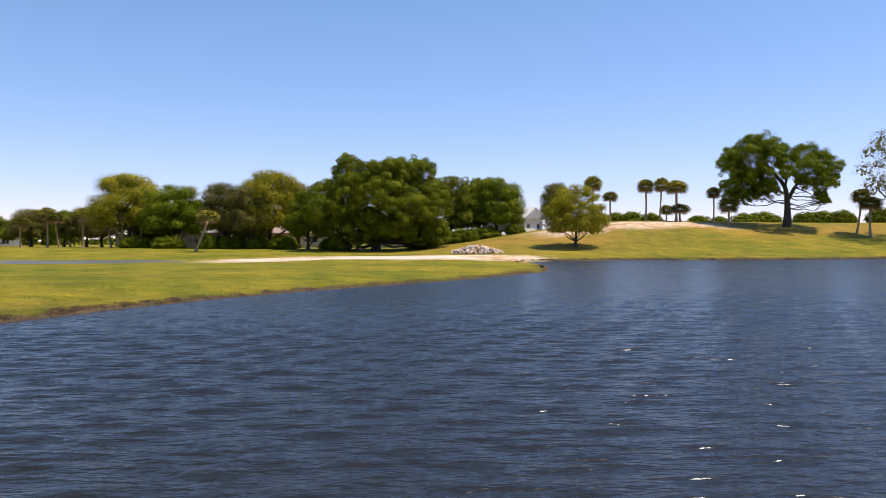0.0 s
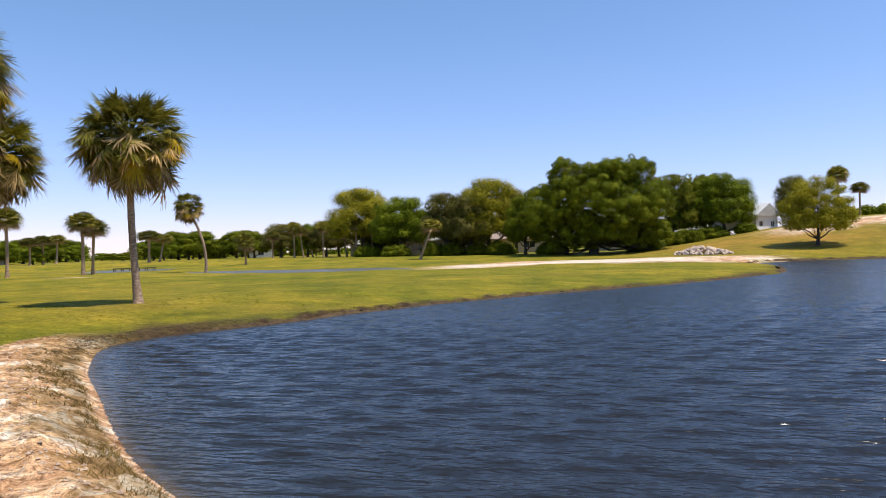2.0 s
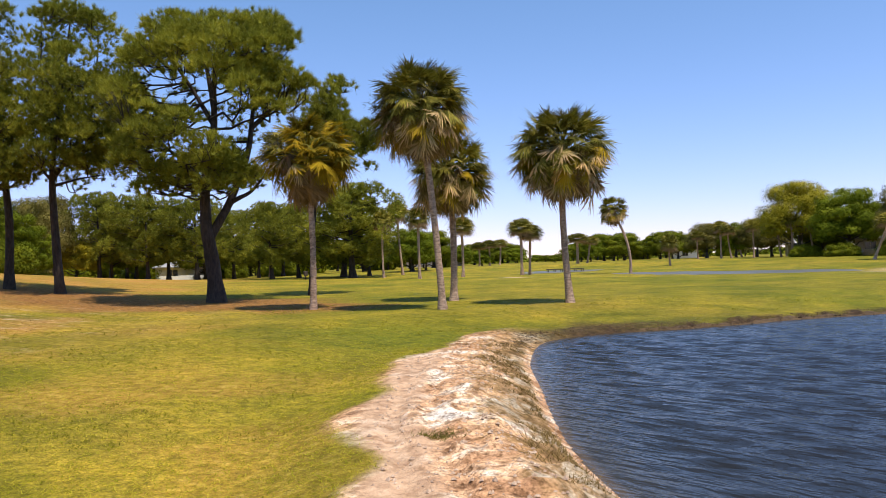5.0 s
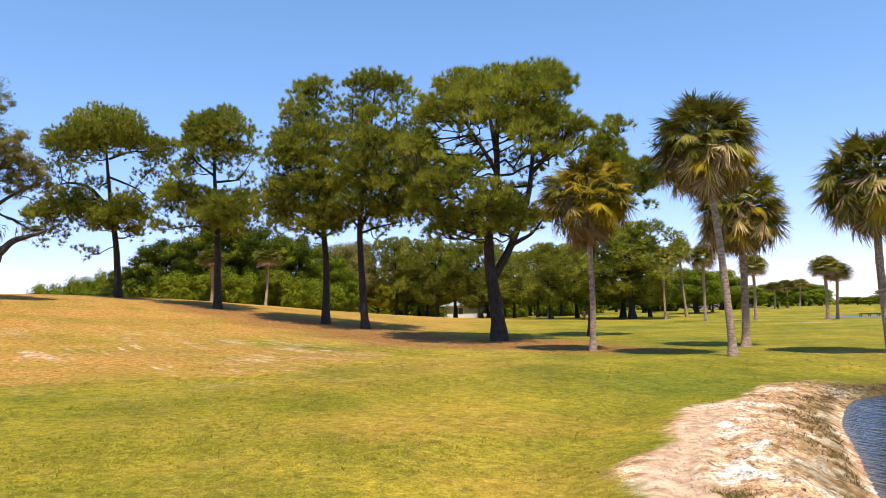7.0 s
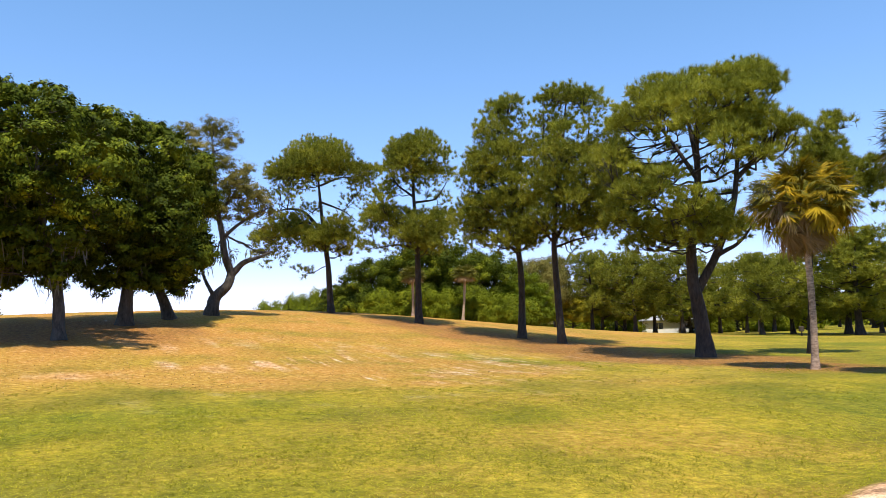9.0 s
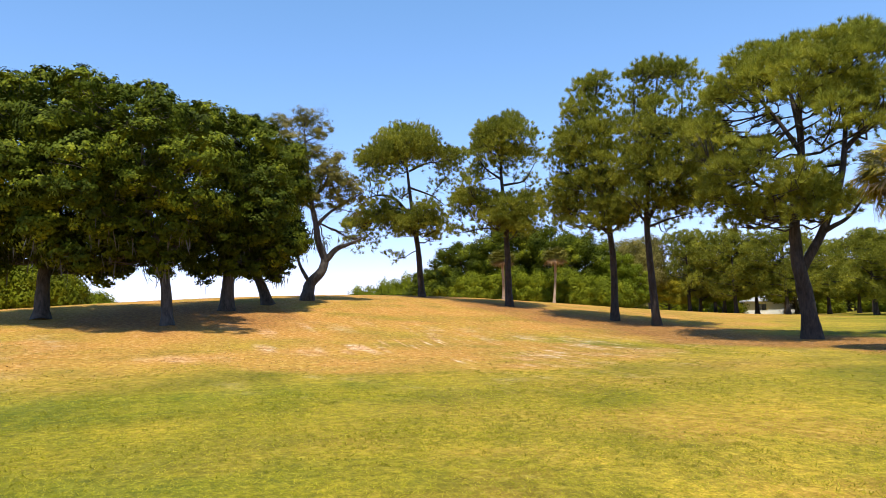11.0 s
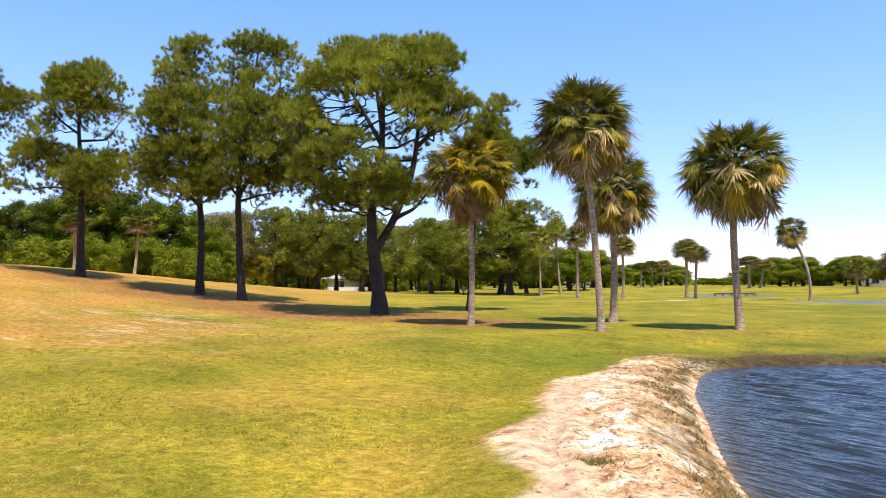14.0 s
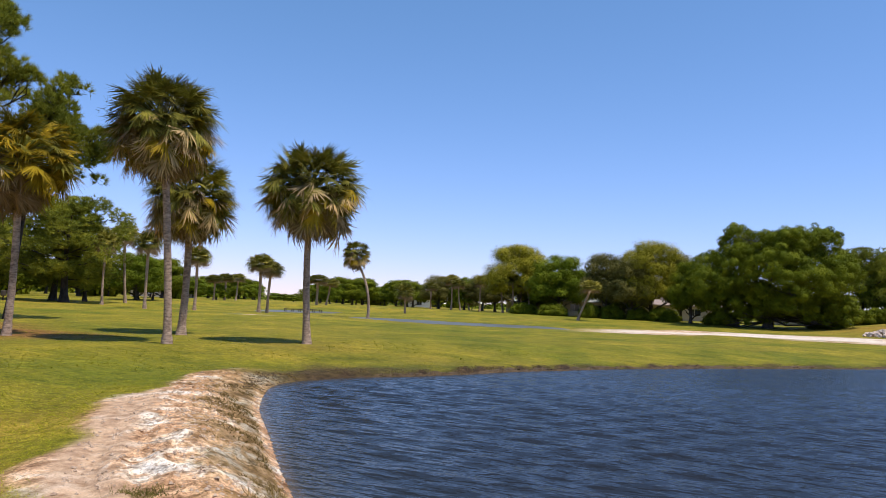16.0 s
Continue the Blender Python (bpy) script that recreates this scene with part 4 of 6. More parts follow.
def palm_trunk(h, r, lean, bend, seed, rings=True):
    g = rng(seed)
    heap = Heap()
    n = max(12, int(h / 0.16)) if rings else 8
    s = np.linspace(0, 1, n)
    path = np.stack([lean[0] * s ** 1.2 + bend[0] * np.sin(s * np.pi), lean[1] * s ** 1.2 + bend[1] * np.sin(s * np.pi), h * s], 1)
    rad = r * (1.0 - 0.12 * s + 0.55 * np.exp(-s * h / 0.35)) * (1 + 0.05 * (g.random(n) - 0.5) * 2)
    rad[-3:] *= 1.15
    tube(heap, path, rad, 10, wob=0.06, g=g)
    return heap.mesh("trunk", PALM_BARK, True), path[-1]


def sabal_palm(az_d, height, lean, bend, seed, label, crown=1.0, fronds=62, dead=9, yellow=12, r=0.16, group="palms by the lake", sere=False):
    """A cabbage palm with every frond a part."""
    g = rng(seed)
    x, y, z = on_land(*az_d)
    palm = holder("cabbage_palm", pose(x, y, z), label, "palm tree", group)
    me, tip = palm_trunk(height - 1.35 * crown, r, lean, bend, seed)
    part("trunk", me, palm)
    boots = Heap()
    for k in range(26):  # old leaf bases under the crown
        a, hh = k * 2.4, tip[2] - 0.05 - 0.9 * g.random()
        d = np.array([math.cos(a), math.sin(a), 0])
        p = np.array([np.interp(hh, [0, tip[2]], [0, tip[0]]), np.interp(hh, [0, tip[2]], [0, tip[1]]), hh]) + d * r * 0.8
        tube(boots, [p, p + d * 0.10 + [0, 0, 0.16], p + d * 0.16 + [0, 0, 0.34]], [0.05, 0.04, 0.02], 4)
    part("leaf_bases", boots.mesh("leaf_bases", PALM_BARK), palm)
    for k in range(5):  # spent flower stalks hang in the crown
        stalk = Heap()
        a = g.random() * 6.28
        d = np.array([math.cos(a), math.sin(a), 0.15])
        e = np.array(tip) + d * (0.95 + 0.4 * g.random()) * crown + [0, 0, 0.45 * g.random()]
        tube(stalk, bezier(np.array(tip), (np.array(tip) + e) / 2 + [0, 0, 0.5], e, 5), np.linspace(0.02, 0.006, 5), 3)
        q = e + g.normal(size=(26, 3)) * 0.16
        needle_heap(stalk, q, unit(g.normal(size=(26, 3)) + d - [0, 0, 0.5]), 0.22, 0.006, 4, g)
        tagged(part("flower_stalk", stalk.mesh("flower_stalk", MOSS), palm, "grey spent flower stalk"), kind="stuff")
    total = fronds + dead
    for k in range(total):
        u = (k + 0.5) / total
        el = math.degrees(math.asin(max(-0.78, 0.97 - 1.78 * u))) + g.normal() * 6
        az = k * 137.5 + g.normal() * 14
        if k >= fronds:
            el, kind = -36 - 34 * g.random(), "dead"
        elif k >= fronds - yellow or (el < 18 and g.random() < 0.55):
            kind = ("low", "low", "low", "low", "yellow", "dead")[int(g.integers(6))] if not sere else ("yellow", "yellow", "yellow", "low", "yellow", "dead")[int(g.integers(6))]
        elif sere and g.random() < 0.45:
            kind = "yellow"
        else:
            kind = "top" if el > 42 else "side"
        sc = crown * (0.88 + 0.2 * g.random()) * (1 - 0.20 * max(0.0, el - 30) / 60)
        m = Matrix.Translation(Vector(tip) + Vector((0, 0, -0.1 + 0.45 * crown * (1 - u)))) @ pose(0, 0, 0, 0, 0, az) @ pose(0, 0, 0, el, g.normal() * 22, 0)
        me = FRONDS[kind][int(g.integers(len(FRONDS[kind])))]
        f = part("frond", me, palm, {"dead": "dry tan dead frond", "yellow": "yellowing frond", "low": "drooping frond with dry tips"}.get(kind, ""))
        f.matrix_basis = m @ Matrix.Diagonal((sc, sc * (0.84 + 0.18 * g.random()), sc, 1))
    return palm


def far_palm_master(seed, height, r=0.15, lean=(0, 0), full=46):
    """A palm seen from afar: the crown is one mesh of fronds."""
    g = rng(seed)
    palm = holder("far_palm", pose(0, 0, -50), "slim cabbage palm with a rounded fan-leaf crown", "palm tree", "distant palms")
    me, tip = palm_trunk(height - 1.2, r, lean, (0.1, 0.0), seed, False)
    part("trunk", me, palm)
    green, tan = Heap(), Heap()
    for k in range(full):
        u = (k + 0.5) / full
        el, az = math.asin(max(-0.85, 1 - 1.8 * u)), k * 2.4
        dead = u > 0.80
        d = np.array([math.cos(az) * math.cos(el), math.sin(az) * math.cos(el), math.sin(el)])
        c = np.array(tip) + d * [0.9, 0.9, 0.62] + [0, 0, 0.45]
        n = 22
        a = np.linspace(-2.3, 2.3, n)
        side = unit(np.cross(d, [0.01, 0, 1.0]))
        way = d[None] * np.cos(a)[:, None] + side[None] * np.sin(a)[:, None]
        tip_p = c + way * (0.85 + 0.25 * g.random((n, 1))) * [1, 1, 0.75] - [[0, 0, 1]] * (0.08 + 0.3 * g.random((n, 1)))
        mid_p = c + way * 0.55
        w = np.cross(way, np.cross(d, side)[None]) * 0.05
        q = np.stack([np.repeat(c[None], n, 0), mid_p - w, mid_p + w, tip_p], 1)
        kk = np.arange(n)[:, None] * 4
        (tan if dead else green).add(q.reshape(-1, 3), np.concatenate([kk + [[0, 1, 2]], kk + [[1, 3, 2]]], 1).reshape(-1, 3))
    part("crown", green.mesh("crown", FROND), palm)
    part("skirt", tan.mesh("skirt", FROND_DEAD), palm, "dry tan frond skirt")
    return palm

# ---- near palms ----
sabal_palm((44.0, 27.6), 7.1, (-0.12, 0.05), (0.1, 0.0), 11, "cabbage palm with yellowing fronds and tan dead skirt on turf", 1.24, 130, 34, 44, 0.115, sere=True)
sabal_palm((34.0, 25.1), 8.25, (-0.44, -0.28), (0.03, 0.0), 12, "tall leaning cabbage palm with a full fan-leaf crown", 1.20, 215, 26, 56, 0.125)
sabal_palm((33.1, 30.7), 6.7, (0.0, 0.0), (0.05, 0.05), 13, "shorter cabbage palm standing behind a tall one", 1.24, 180, 22, 56, 0.145)
sabal_palm((24.1, 27.1), 6.95, (-0.12, -0.05), (-0.1, 0.0), 14, "cabbage palm with a round crown near the lake", 1.28, 200, 18, 44, 0.125)
sabal_palm((19.5, 78.0), 8.1, (-1.45, -0.55), (0.5, 0.0), 15, "slim leaning cabbage palm far out on the turf", 1.12, 110, 24, 34, 0.14)

# ---- pines and oaks on the knoll ----
PINES = "pines on the knoll"
lobed_tree("pine_tree", "broad forked pine with dense needle clumps and dark trunk", "pine tree", (50.9, 35),
           [((-0.1, 0.2), (-0.3, 2.2), (-0.5, 3.4), (-0.5, 5.3), (0.0, 7.8), (-0.0, 10.2), (0.4, 12.3)), ((-0.4, 2.9), (0.6, 4.6), (1.5, 6.9), (1.8, 9.5), (2.3, 12.6)), ((0.6, 4.6), (1.6, 5.1), (2.5, 6.3)), ((-0.5, 5.5), (-1.5, 6.6), (-3.0, 7.8)), ((0.0, 8.1), (-1.1, 10.1), (-2.3, 11.8)), ((1.6, 8.0), (2.7, 9.1), (3.8, 10.2)), ((0.0, 8.9), (-0.3, 11.1), (-1.4, 12.3))],
           [(2.5, 12.9, 0.7), (3.4, 12.5, 0.49), (1.7, 12.8, 0.65), (0.7, 12.8, 0.76), (-0.5, 12.7, 0.65), (-1.6, 12.8, 0.51), (-2.4, 12.5, 0.54), (-1.3, 12.0, 0.97), (0.3, 11.9, 1.03), (1.7, 11.9, 1.03), (2.9, 12.0, 0.7), (-2.8, 11.5, 0.7), (-1.5, 11.0, 0.92), (0.0, 10.9, 0.92), (1.4, 10.8, 0.97), (2.7, 10.8, 0.65), (3.6, 10.5, 0.6), (-3.2, 10.9, 0.49), (1.6, 9.8, 0.92), (3.0, 9.7, 0.76), (2.5, 9.0, 0.7), (-2.7, 8.6, 0.7), (-1.6, 8.6, 0.65), (-3.0, 7.6, 0.76), (-3.8, 7.1, 0.51), (-1.9, 7.7, 0.76), (-0.4, 7.1, 0.87), (0.5, 6.5, 0.87), (-0.8, 6.3, 0.76), (0.9, 5.6, 0.76), (-0.3, 5.3, 0.7), (4.1, 10.1, 0.43), (1.7, 5.8, 0.54)] + [(-3.6, 6.4, 0.7), (-2.2, 5.9, 0.75), (-4.1, 8.4, 0.65), (-3.9, 9.6, 0.6), (-1.4, 5.2, 0.65), (-2.9, 5.3, 0.6), (0.0, 6.2, 0.7)],
           [(-2.1, 10.3, 0.65), (-2.5, 6.3, 0.7), (1.5, 7.9, 0.7), (0.5, 8.6, 0.7), (1.8, 8.8, 0.7), (-3.3, 5.8, 0.54), (3.8, 9.4, 0.49), (1.0, 7.2, 0.7), (-1.1, 9.5, 0.65)],
           21, "pine", 0.36, leaf=NEEDLE, bark=PINE_BARK, group=PINES, flat=0.5, swell=1.04, wispy=2.7, depth=1.5, taper=0.9, twig_r=0.034)
lobed_tree("pine_tree", "pine standing close behind a yellowing palm", "pine tree", (43.9, 40),
           [((-0.2, -0.2), (0.1, 4.1), (0.4, 7.1), (0.9, 9.4), (1.5, 11.6)), ((0.4, 7.1), (1.7, 7.9), (3.1, 8.4)), ((0.3, 6.3), (-0.2, 7.5), (-0.6, 8.1))],
           [(1.5, 11.6, 0.4), (1.3, 10.9, 0.56), (0.8, 10.4, 0.62), (1.6, 10.2, 0.43), (0.4, 9.8, 0.49), (1.4, 9.6, 0.56), (0.8, 9.2, 0.68), (1.7, 8.4, 0.62), (1.0, 8.2, 0.68), (2.9, 9.0, 0.62), (3.3, 8.4, 0.56), (2.8, 8.1, 0.62), (-0.3, 8.6, 0.68), (0.4, 7.8, 0.8), (-0.6, 7.5, 0.62), (1.7, 9.0, 0.56), (0.0, 6.9, 0.68), (1.4, 6.9, 0.56)],
           [(2.4, 7.4, 0.56), (3.2, 6.9, 0.37), (1.9, 6.9, 0.56)],
           31, "pine", 0.13, leaf=NEEDLE, bark=PINE_BARK, group=PINES, flat=0.5, swell=1.04, wispy=2.7, depth=1.1, taper=0.8, twig_r=0.034)
lobed_tree("pine_tree", "tall pine with a sparse upswept top", "pine tree", (61.6, 45),
           [((0.1, 0.0), (-0.1, 3.4), (-0.2, 6.2), (0.0, 8.3), (0.5, 11.5), (0.9, 15.0)), ((-0.2, 6.2), (0.9, 7.9), (2.0, 10.3), (2.3, 14.2)), ((-0.1, 5.9), (1.1, 6.3), (2.5, 6.6)), ((-0.2, 6.2), (-1.1, 7.3), (-1.4, 8.7)), ((0.2, 9.7), (-0.6, 11.2), (-0.5, 14.8))],
           [(0.9, 15.5, 0.77), (-0.3, 15.1, 0.63), (-0.4, 11.9, 1.11), (1.0, 11.3, 1.25), (2.5, 11.5, 0.97), (-0.1, 10.1, 1.32), (2.0, 10.0, 1.25), (3.1, 10.7, 0.83), (-0.8, 8.5, 1.11), (0.9, 8.6, 1.25), (2.4, 8.7, 0.97), (-0.0, 7.2, 0.97), (2.9, 8.0, 0.63), (2.3, 14.9, 0.63), (-1.3, 6.8, 0.77), (0.5, 13.3, 0.63)] + [(3.9, 12.9, 0.75), (4.0, 11.2, 0.85), (3.9, 9.6, 0.85), (3.6, 8.4, 0.8), (3.3, 7.2, 0.75), (1.4, 6.9, 0.8)],
           [(3.2, 14.5, 0.63), (0.4, 14.1, 1.04), (1.8, 13.9, 1.04), (1.0, 12.7, 1.18), (-0.7, 13.3, 0.9), (1.6, 7.4, 1.11), (2.5, 6.5, 0.83), (0.8, 6.1, 0.83), (2.4, 13.0, 0.83), (2.3, 15.3, 0.83)],
           22, "pine", 0.24, leaf=NEEDLE, bark=PINE_BARK, group=PINES, flat=0.5, swell=1.04, wispy=2.7, depth=1.5, taper=0.9, twig_r=0.034)
lobed_tree("pine_tree", "tall slender pine among others", "pine tree", (64.4, 48),
           [((-0.1, 0.4), (-0.0, 3.7), (-0.2, 6.4), (-0.5, 10.1), (-0.8, 14.0), (-0.4, 15.9)), ((-0.1, 5.6), (-1.6, 6.8), (-3.1, 7.2)), ((-0.3, 7.9), (0.7, 9.3), (1.0, 10.8)), ((-0.5, 9.8), (-1.8, 11.0), (-2.6, 12.1))],
           [(-1.4, 14.2, 1.04), (-2.3, 13.6, 0.56), (-0.3, 15.6, 0.82), (-1.3, 15.4, 0.56), (-2.6, 12.0, 0.89), (-1.4, 12.1, 1.34), (-0.1, 12.6, 1.19), (-3.1, 10.6, 0.96), (-1.5, 10.4, 1.34), (0.3, 10.9, 1.19), (-2.8, 8.9, 1.04), (-1.1, 8.8, 1.34), (-3.6, 7.8, 0.89), (-1.9, 7.4, 1.19), (0.2, 8.6, 1.04), (-0.3, 7.1, 1.19), (-3.0, 6.5, 0.82), (-1.2, 6.2, 0.89), (0.4, 6.2, 0.74)],
           [(-0.6, 14.0, 0.96), (0.5, 14.5, 0.82), (-2.3, 9.6, 0.89)],
           23, "pine", 0.24, leaf=NEEDLE, bark=PINE_BARK, group=PINES, flat=0.5, swell=1.04, wispy=2.7, depth=1.5, taper=0.9, twig_r=0.034)
lobed_tree("pine_tree", "straight pine with layered needle pads", "pine tree", (72.5, 55),
           [((-0.0, 0.1), (0.0, 4.5), (-0.1, 7.5), (-0.3, 10.5), (0.1, 13.4)), ((-0.1, 7.1), (-1.7, 7.9), (-3.2, 7.8)), ((-0.2, 9.2), (1.5, 9.4), (2.4, 10.9)), ((-0.1, 5.8), (-1.7, 6.0), (-3.4, 5.7)), ((-0.3, 9.7), (-1.4, 10.5), (-2.1, 11.6))],
           [(0.6, 13.9, 1.02), (-0.4, 13.2, 1.36), (1.3, 12.7, 1.36), (-1.6, 12.8, 0.68), (1.8, 11.2, 1.02), (-0.6, 11.8, 1.28), (-2.1, 11.7, 0.6), (0.7, 11.6, 1.11), (-2.4, 10.1, 0.77), (-2.6, 8.4, 1.19), (-1.3, 7.8, 1.28), (-3.5, 7.8, 0.77), (0.2, 7.3, 1.19), (1.8, 7.9, 1.02), (-0.0, 6.2, 1.19), (1.9, 6.4, 1.02), (-3.9, 5.8, 0.64), (0.9, 5.7, 0.94), (-1.1, 6.6, 0.85)],
           [(-1.7, 6.9, 1.02), (-2.2, 5.4, 0.77), (2.0, 9.2, 0.85), (-0.4, 10.2, 0.94), (-1.2, 11.0, 0.94), (0.7, 10.1, 0.94)],
           24, "pine", 0.27, leaf=NEEDLE, bark=PINE_BARK, group=PINES, flat=0.6, swell=0.96, wispy=2.7, depth=1.1, taper=0.8, twig_r=0.034)
lobed_tree("pine_tree", "pine with rounded top and drooping lower boughs on the crest", "pine tree", (79.0, 60),
           [((-0.3, 0.0), (-0.5, 4.0), (-0.9, 6.8), (-1.2, 10.0), (-1.4, 12.9)), ((-0.9, 6.5), (-2.4, 8.4), (-3.7, 8.6), (-5.1, 8.2)), ((-1.0, 9.1), (0.8, 8.4), (1.9, 7.5)), ((-1.0, 7.2), (-2.6, 7.5), (-4.2, 6.3)), ((-1.1, 10.5), (0.4, 11.2), (2.2, 11.3))],
           [(-1.7, 13.2, 1.95), (-0.2, 12.8, 1.58), (-2.9, 12.4, 1.3), (0.5, 11.9, 1.21), (-4.6, 11.4, 0.93), (-3.4, 11.2, 1.39), (-1.8, 11.5, 1.58), (2.0, 11.6, 0.83), (3.2, 11.8, 0.7), (2.3, 10.6, 1.02), (-3.7, 7.2, 1.58), (-4.9, 6.3, 1.16), (-2.5, 6.2, 1.39), (-5.7, 5.9, 0.93), (-1.7, 5.3, 0.74), (0.3, 7.0, 1.11), (1.1, 6.1, 0.93), (0.8, 5.0, 0.74), (-0.6, 6.1, 1.02)],
           [(-4.2, 9.3, 1.39), (-3.3, 10.0, 1.11), (-4.6, 4.5, 1.3), (-2.6, 3.3, 0.83), (-6.0, 4.5, 0.93), (1.7, 9.1, 1.11), (-1.9, 8.6, 1.11)],
           25, "pine", 0.27, leaf=NEEDLE, bark=PINE_BARK, group=PINES, flat=0.6, swell=0.96, wispy=2.7, depth=1.1, taper=0.8, twig_r=0.034)
OAKS = "oaks on the knoll"
lobed_tree("oak_tree", "thin-leaved oak with crooked dark limbs and moss", "oak tree", (88.0, 50),
           [((-0.2, 0.1), (0.0, 1.2), (0.8, 1.9), (1.1, 2.7), (0.6, 3.9), (0.5, 5.1), (0.1, 7.1), (-0.1, 9.4), (-0.2, 11.3)), ((1.1, 2.7), (1.8, 3.5), (2.7, 3.8), (3.6, 4.2)), ((0.5, 5.1), (1.4, 6.0), (2.5, 6.7), (3.8, 7.4)), ((0.0, 1.2), (-0.6, 2.3), (-1.0, 3.7), (-0.9, 5.6)), ((0.1, 6.7), (1.1, 7.9), (1.8, 9.4)), ((-0.0, 8.6), (-0.9, 10.1), (-1.6, 11.8))],
           [(-1.8, 12.1, 0.93), (-0.2, 12.4, 0.93), (1.0, 11.6, 0.7), (-1.1, 10.8, 1.0), (0.5, 10.2, 0.77), (-0.9, 9.3, 0.93), (1.1, 9.0, 1.0), (2.1, 9.7, 0.54), (-0.0, 8.2, 1.08), (1.8, 7.9, 1.08), (2.7, 8.3, 0.7), (0.3, 6.7, 0.85), (2.0, 6.8, 0.85), (3.2, 7.2, 0.7), (-1.4, 8.2, 1.0), (-1.1, 6.9, 0.93)],
           [(3.1, 6.0, 0.54), (1.1, 5.8, 0.77), (2.5, 4.5, 0.54), (3.7, 6.8, 0.54), (-0.5, 3.4, 0.62), (0.9, 4.1, 0.54), (3.6, 4.1, 0.46), (0.3, 11.5, 0.7)],
           26, "leaf", 0.40, full=0.8, wispy=1.2, size=0.05, leaf=OLIVE_LEAF, bark=OAK_BARK, group=OAKS, moss=0.3)
lobed_tree("oak_tree", "live oak with a dense dark green crown and pale trunk", "oak tree", (98.4, 36), (((0, 0), (-0.1, 2.6), (-0.8, 5), (-1.2, 9)), ((-0.2, 2.6), (1.0, 5.0), (1.6, 8)), ((-0.1, 2.4), (-2.4, 4.4), (-4.2, 6.5))),
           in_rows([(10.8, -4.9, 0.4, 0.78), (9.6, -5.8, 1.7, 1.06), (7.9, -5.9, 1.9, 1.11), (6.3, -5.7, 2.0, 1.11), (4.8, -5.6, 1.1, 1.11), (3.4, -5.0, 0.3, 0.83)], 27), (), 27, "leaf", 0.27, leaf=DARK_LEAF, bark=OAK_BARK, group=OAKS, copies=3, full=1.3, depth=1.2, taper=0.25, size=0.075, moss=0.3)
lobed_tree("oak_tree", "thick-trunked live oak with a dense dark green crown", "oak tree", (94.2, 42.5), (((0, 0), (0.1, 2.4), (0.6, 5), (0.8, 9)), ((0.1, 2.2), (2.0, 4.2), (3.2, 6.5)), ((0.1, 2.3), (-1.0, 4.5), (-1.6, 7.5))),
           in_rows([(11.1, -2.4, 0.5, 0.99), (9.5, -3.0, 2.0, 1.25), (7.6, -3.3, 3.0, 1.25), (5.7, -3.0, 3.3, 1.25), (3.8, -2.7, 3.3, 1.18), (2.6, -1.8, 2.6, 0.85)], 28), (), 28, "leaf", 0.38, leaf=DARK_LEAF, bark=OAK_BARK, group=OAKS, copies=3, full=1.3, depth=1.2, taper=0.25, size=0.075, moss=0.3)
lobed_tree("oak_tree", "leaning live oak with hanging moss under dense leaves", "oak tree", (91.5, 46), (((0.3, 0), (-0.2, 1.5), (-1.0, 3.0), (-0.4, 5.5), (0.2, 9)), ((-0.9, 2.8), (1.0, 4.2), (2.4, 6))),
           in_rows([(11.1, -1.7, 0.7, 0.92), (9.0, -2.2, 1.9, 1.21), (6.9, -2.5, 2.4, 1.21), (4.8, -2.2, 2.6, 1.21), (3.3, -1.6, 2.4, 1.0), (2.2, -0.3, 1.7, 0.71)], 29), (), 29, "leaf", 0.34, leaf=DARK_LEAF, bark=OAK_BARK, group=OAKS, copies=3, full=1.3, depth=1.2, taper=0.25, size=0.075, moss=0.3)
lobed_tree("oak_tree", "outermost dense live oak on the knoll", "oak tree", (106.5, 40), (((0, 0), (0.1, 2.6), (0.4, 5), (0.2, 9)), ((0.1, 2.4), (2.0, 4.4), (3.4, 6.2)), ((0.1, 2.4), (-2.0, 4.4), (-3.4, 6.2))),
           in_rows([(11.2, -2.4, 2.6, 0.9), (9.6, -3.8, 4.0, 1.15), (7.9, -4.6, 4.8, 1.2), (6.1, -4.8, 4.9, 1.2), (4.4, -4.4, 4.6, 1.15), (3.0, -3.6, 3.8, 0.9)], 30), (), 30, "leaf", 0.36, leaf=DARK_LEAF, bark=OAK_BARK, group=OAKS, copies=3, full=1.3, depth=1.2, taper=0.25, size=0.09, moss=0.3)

# ---- beyond the lake ----
HOUSES, MOUND = "trees by the houses", "trees on the mound"
DOME = [(11.6, -4.3, 6.4, 1.75), (9.7, -6.6, 7.9, 2.07), (7.4, -8.2, 9.1, 2.23), (5.2, -9.0, 9.5, 2.23), (3.3, -9.0, 9.8, 1.91), (1.8, -7.8, 9.5, 1.27)]
lobed_tree("oak_tree", "huge dome-shaped live oak before the houses", "oak tree", (-10.1, 103), (((0, 0), (0.3, 2.5), (0.2, 6), (0.4, 10)), ((0.2, 2.2), (3.5, 4.4), (6.5, 6)), ((0.2, 2.2), (-3.5, 4.4), (-6.5, 6))),
           in_rows([(u, a, b, r * 1.12) for u, a, b, r in DOME], 41, 1.5), in_rows([(u - 0.5, a * 0.8, b * 0.8, r) for u, a, b, r in DOME], 46, 1.2), 41, "leaf", 0.6, full=1.15, size=0.085, leaf=OAK_LEAF, bark=OAK_BARK, group=HOUSES, copies=2, flat=0.8, swell=0.9, shell=True)
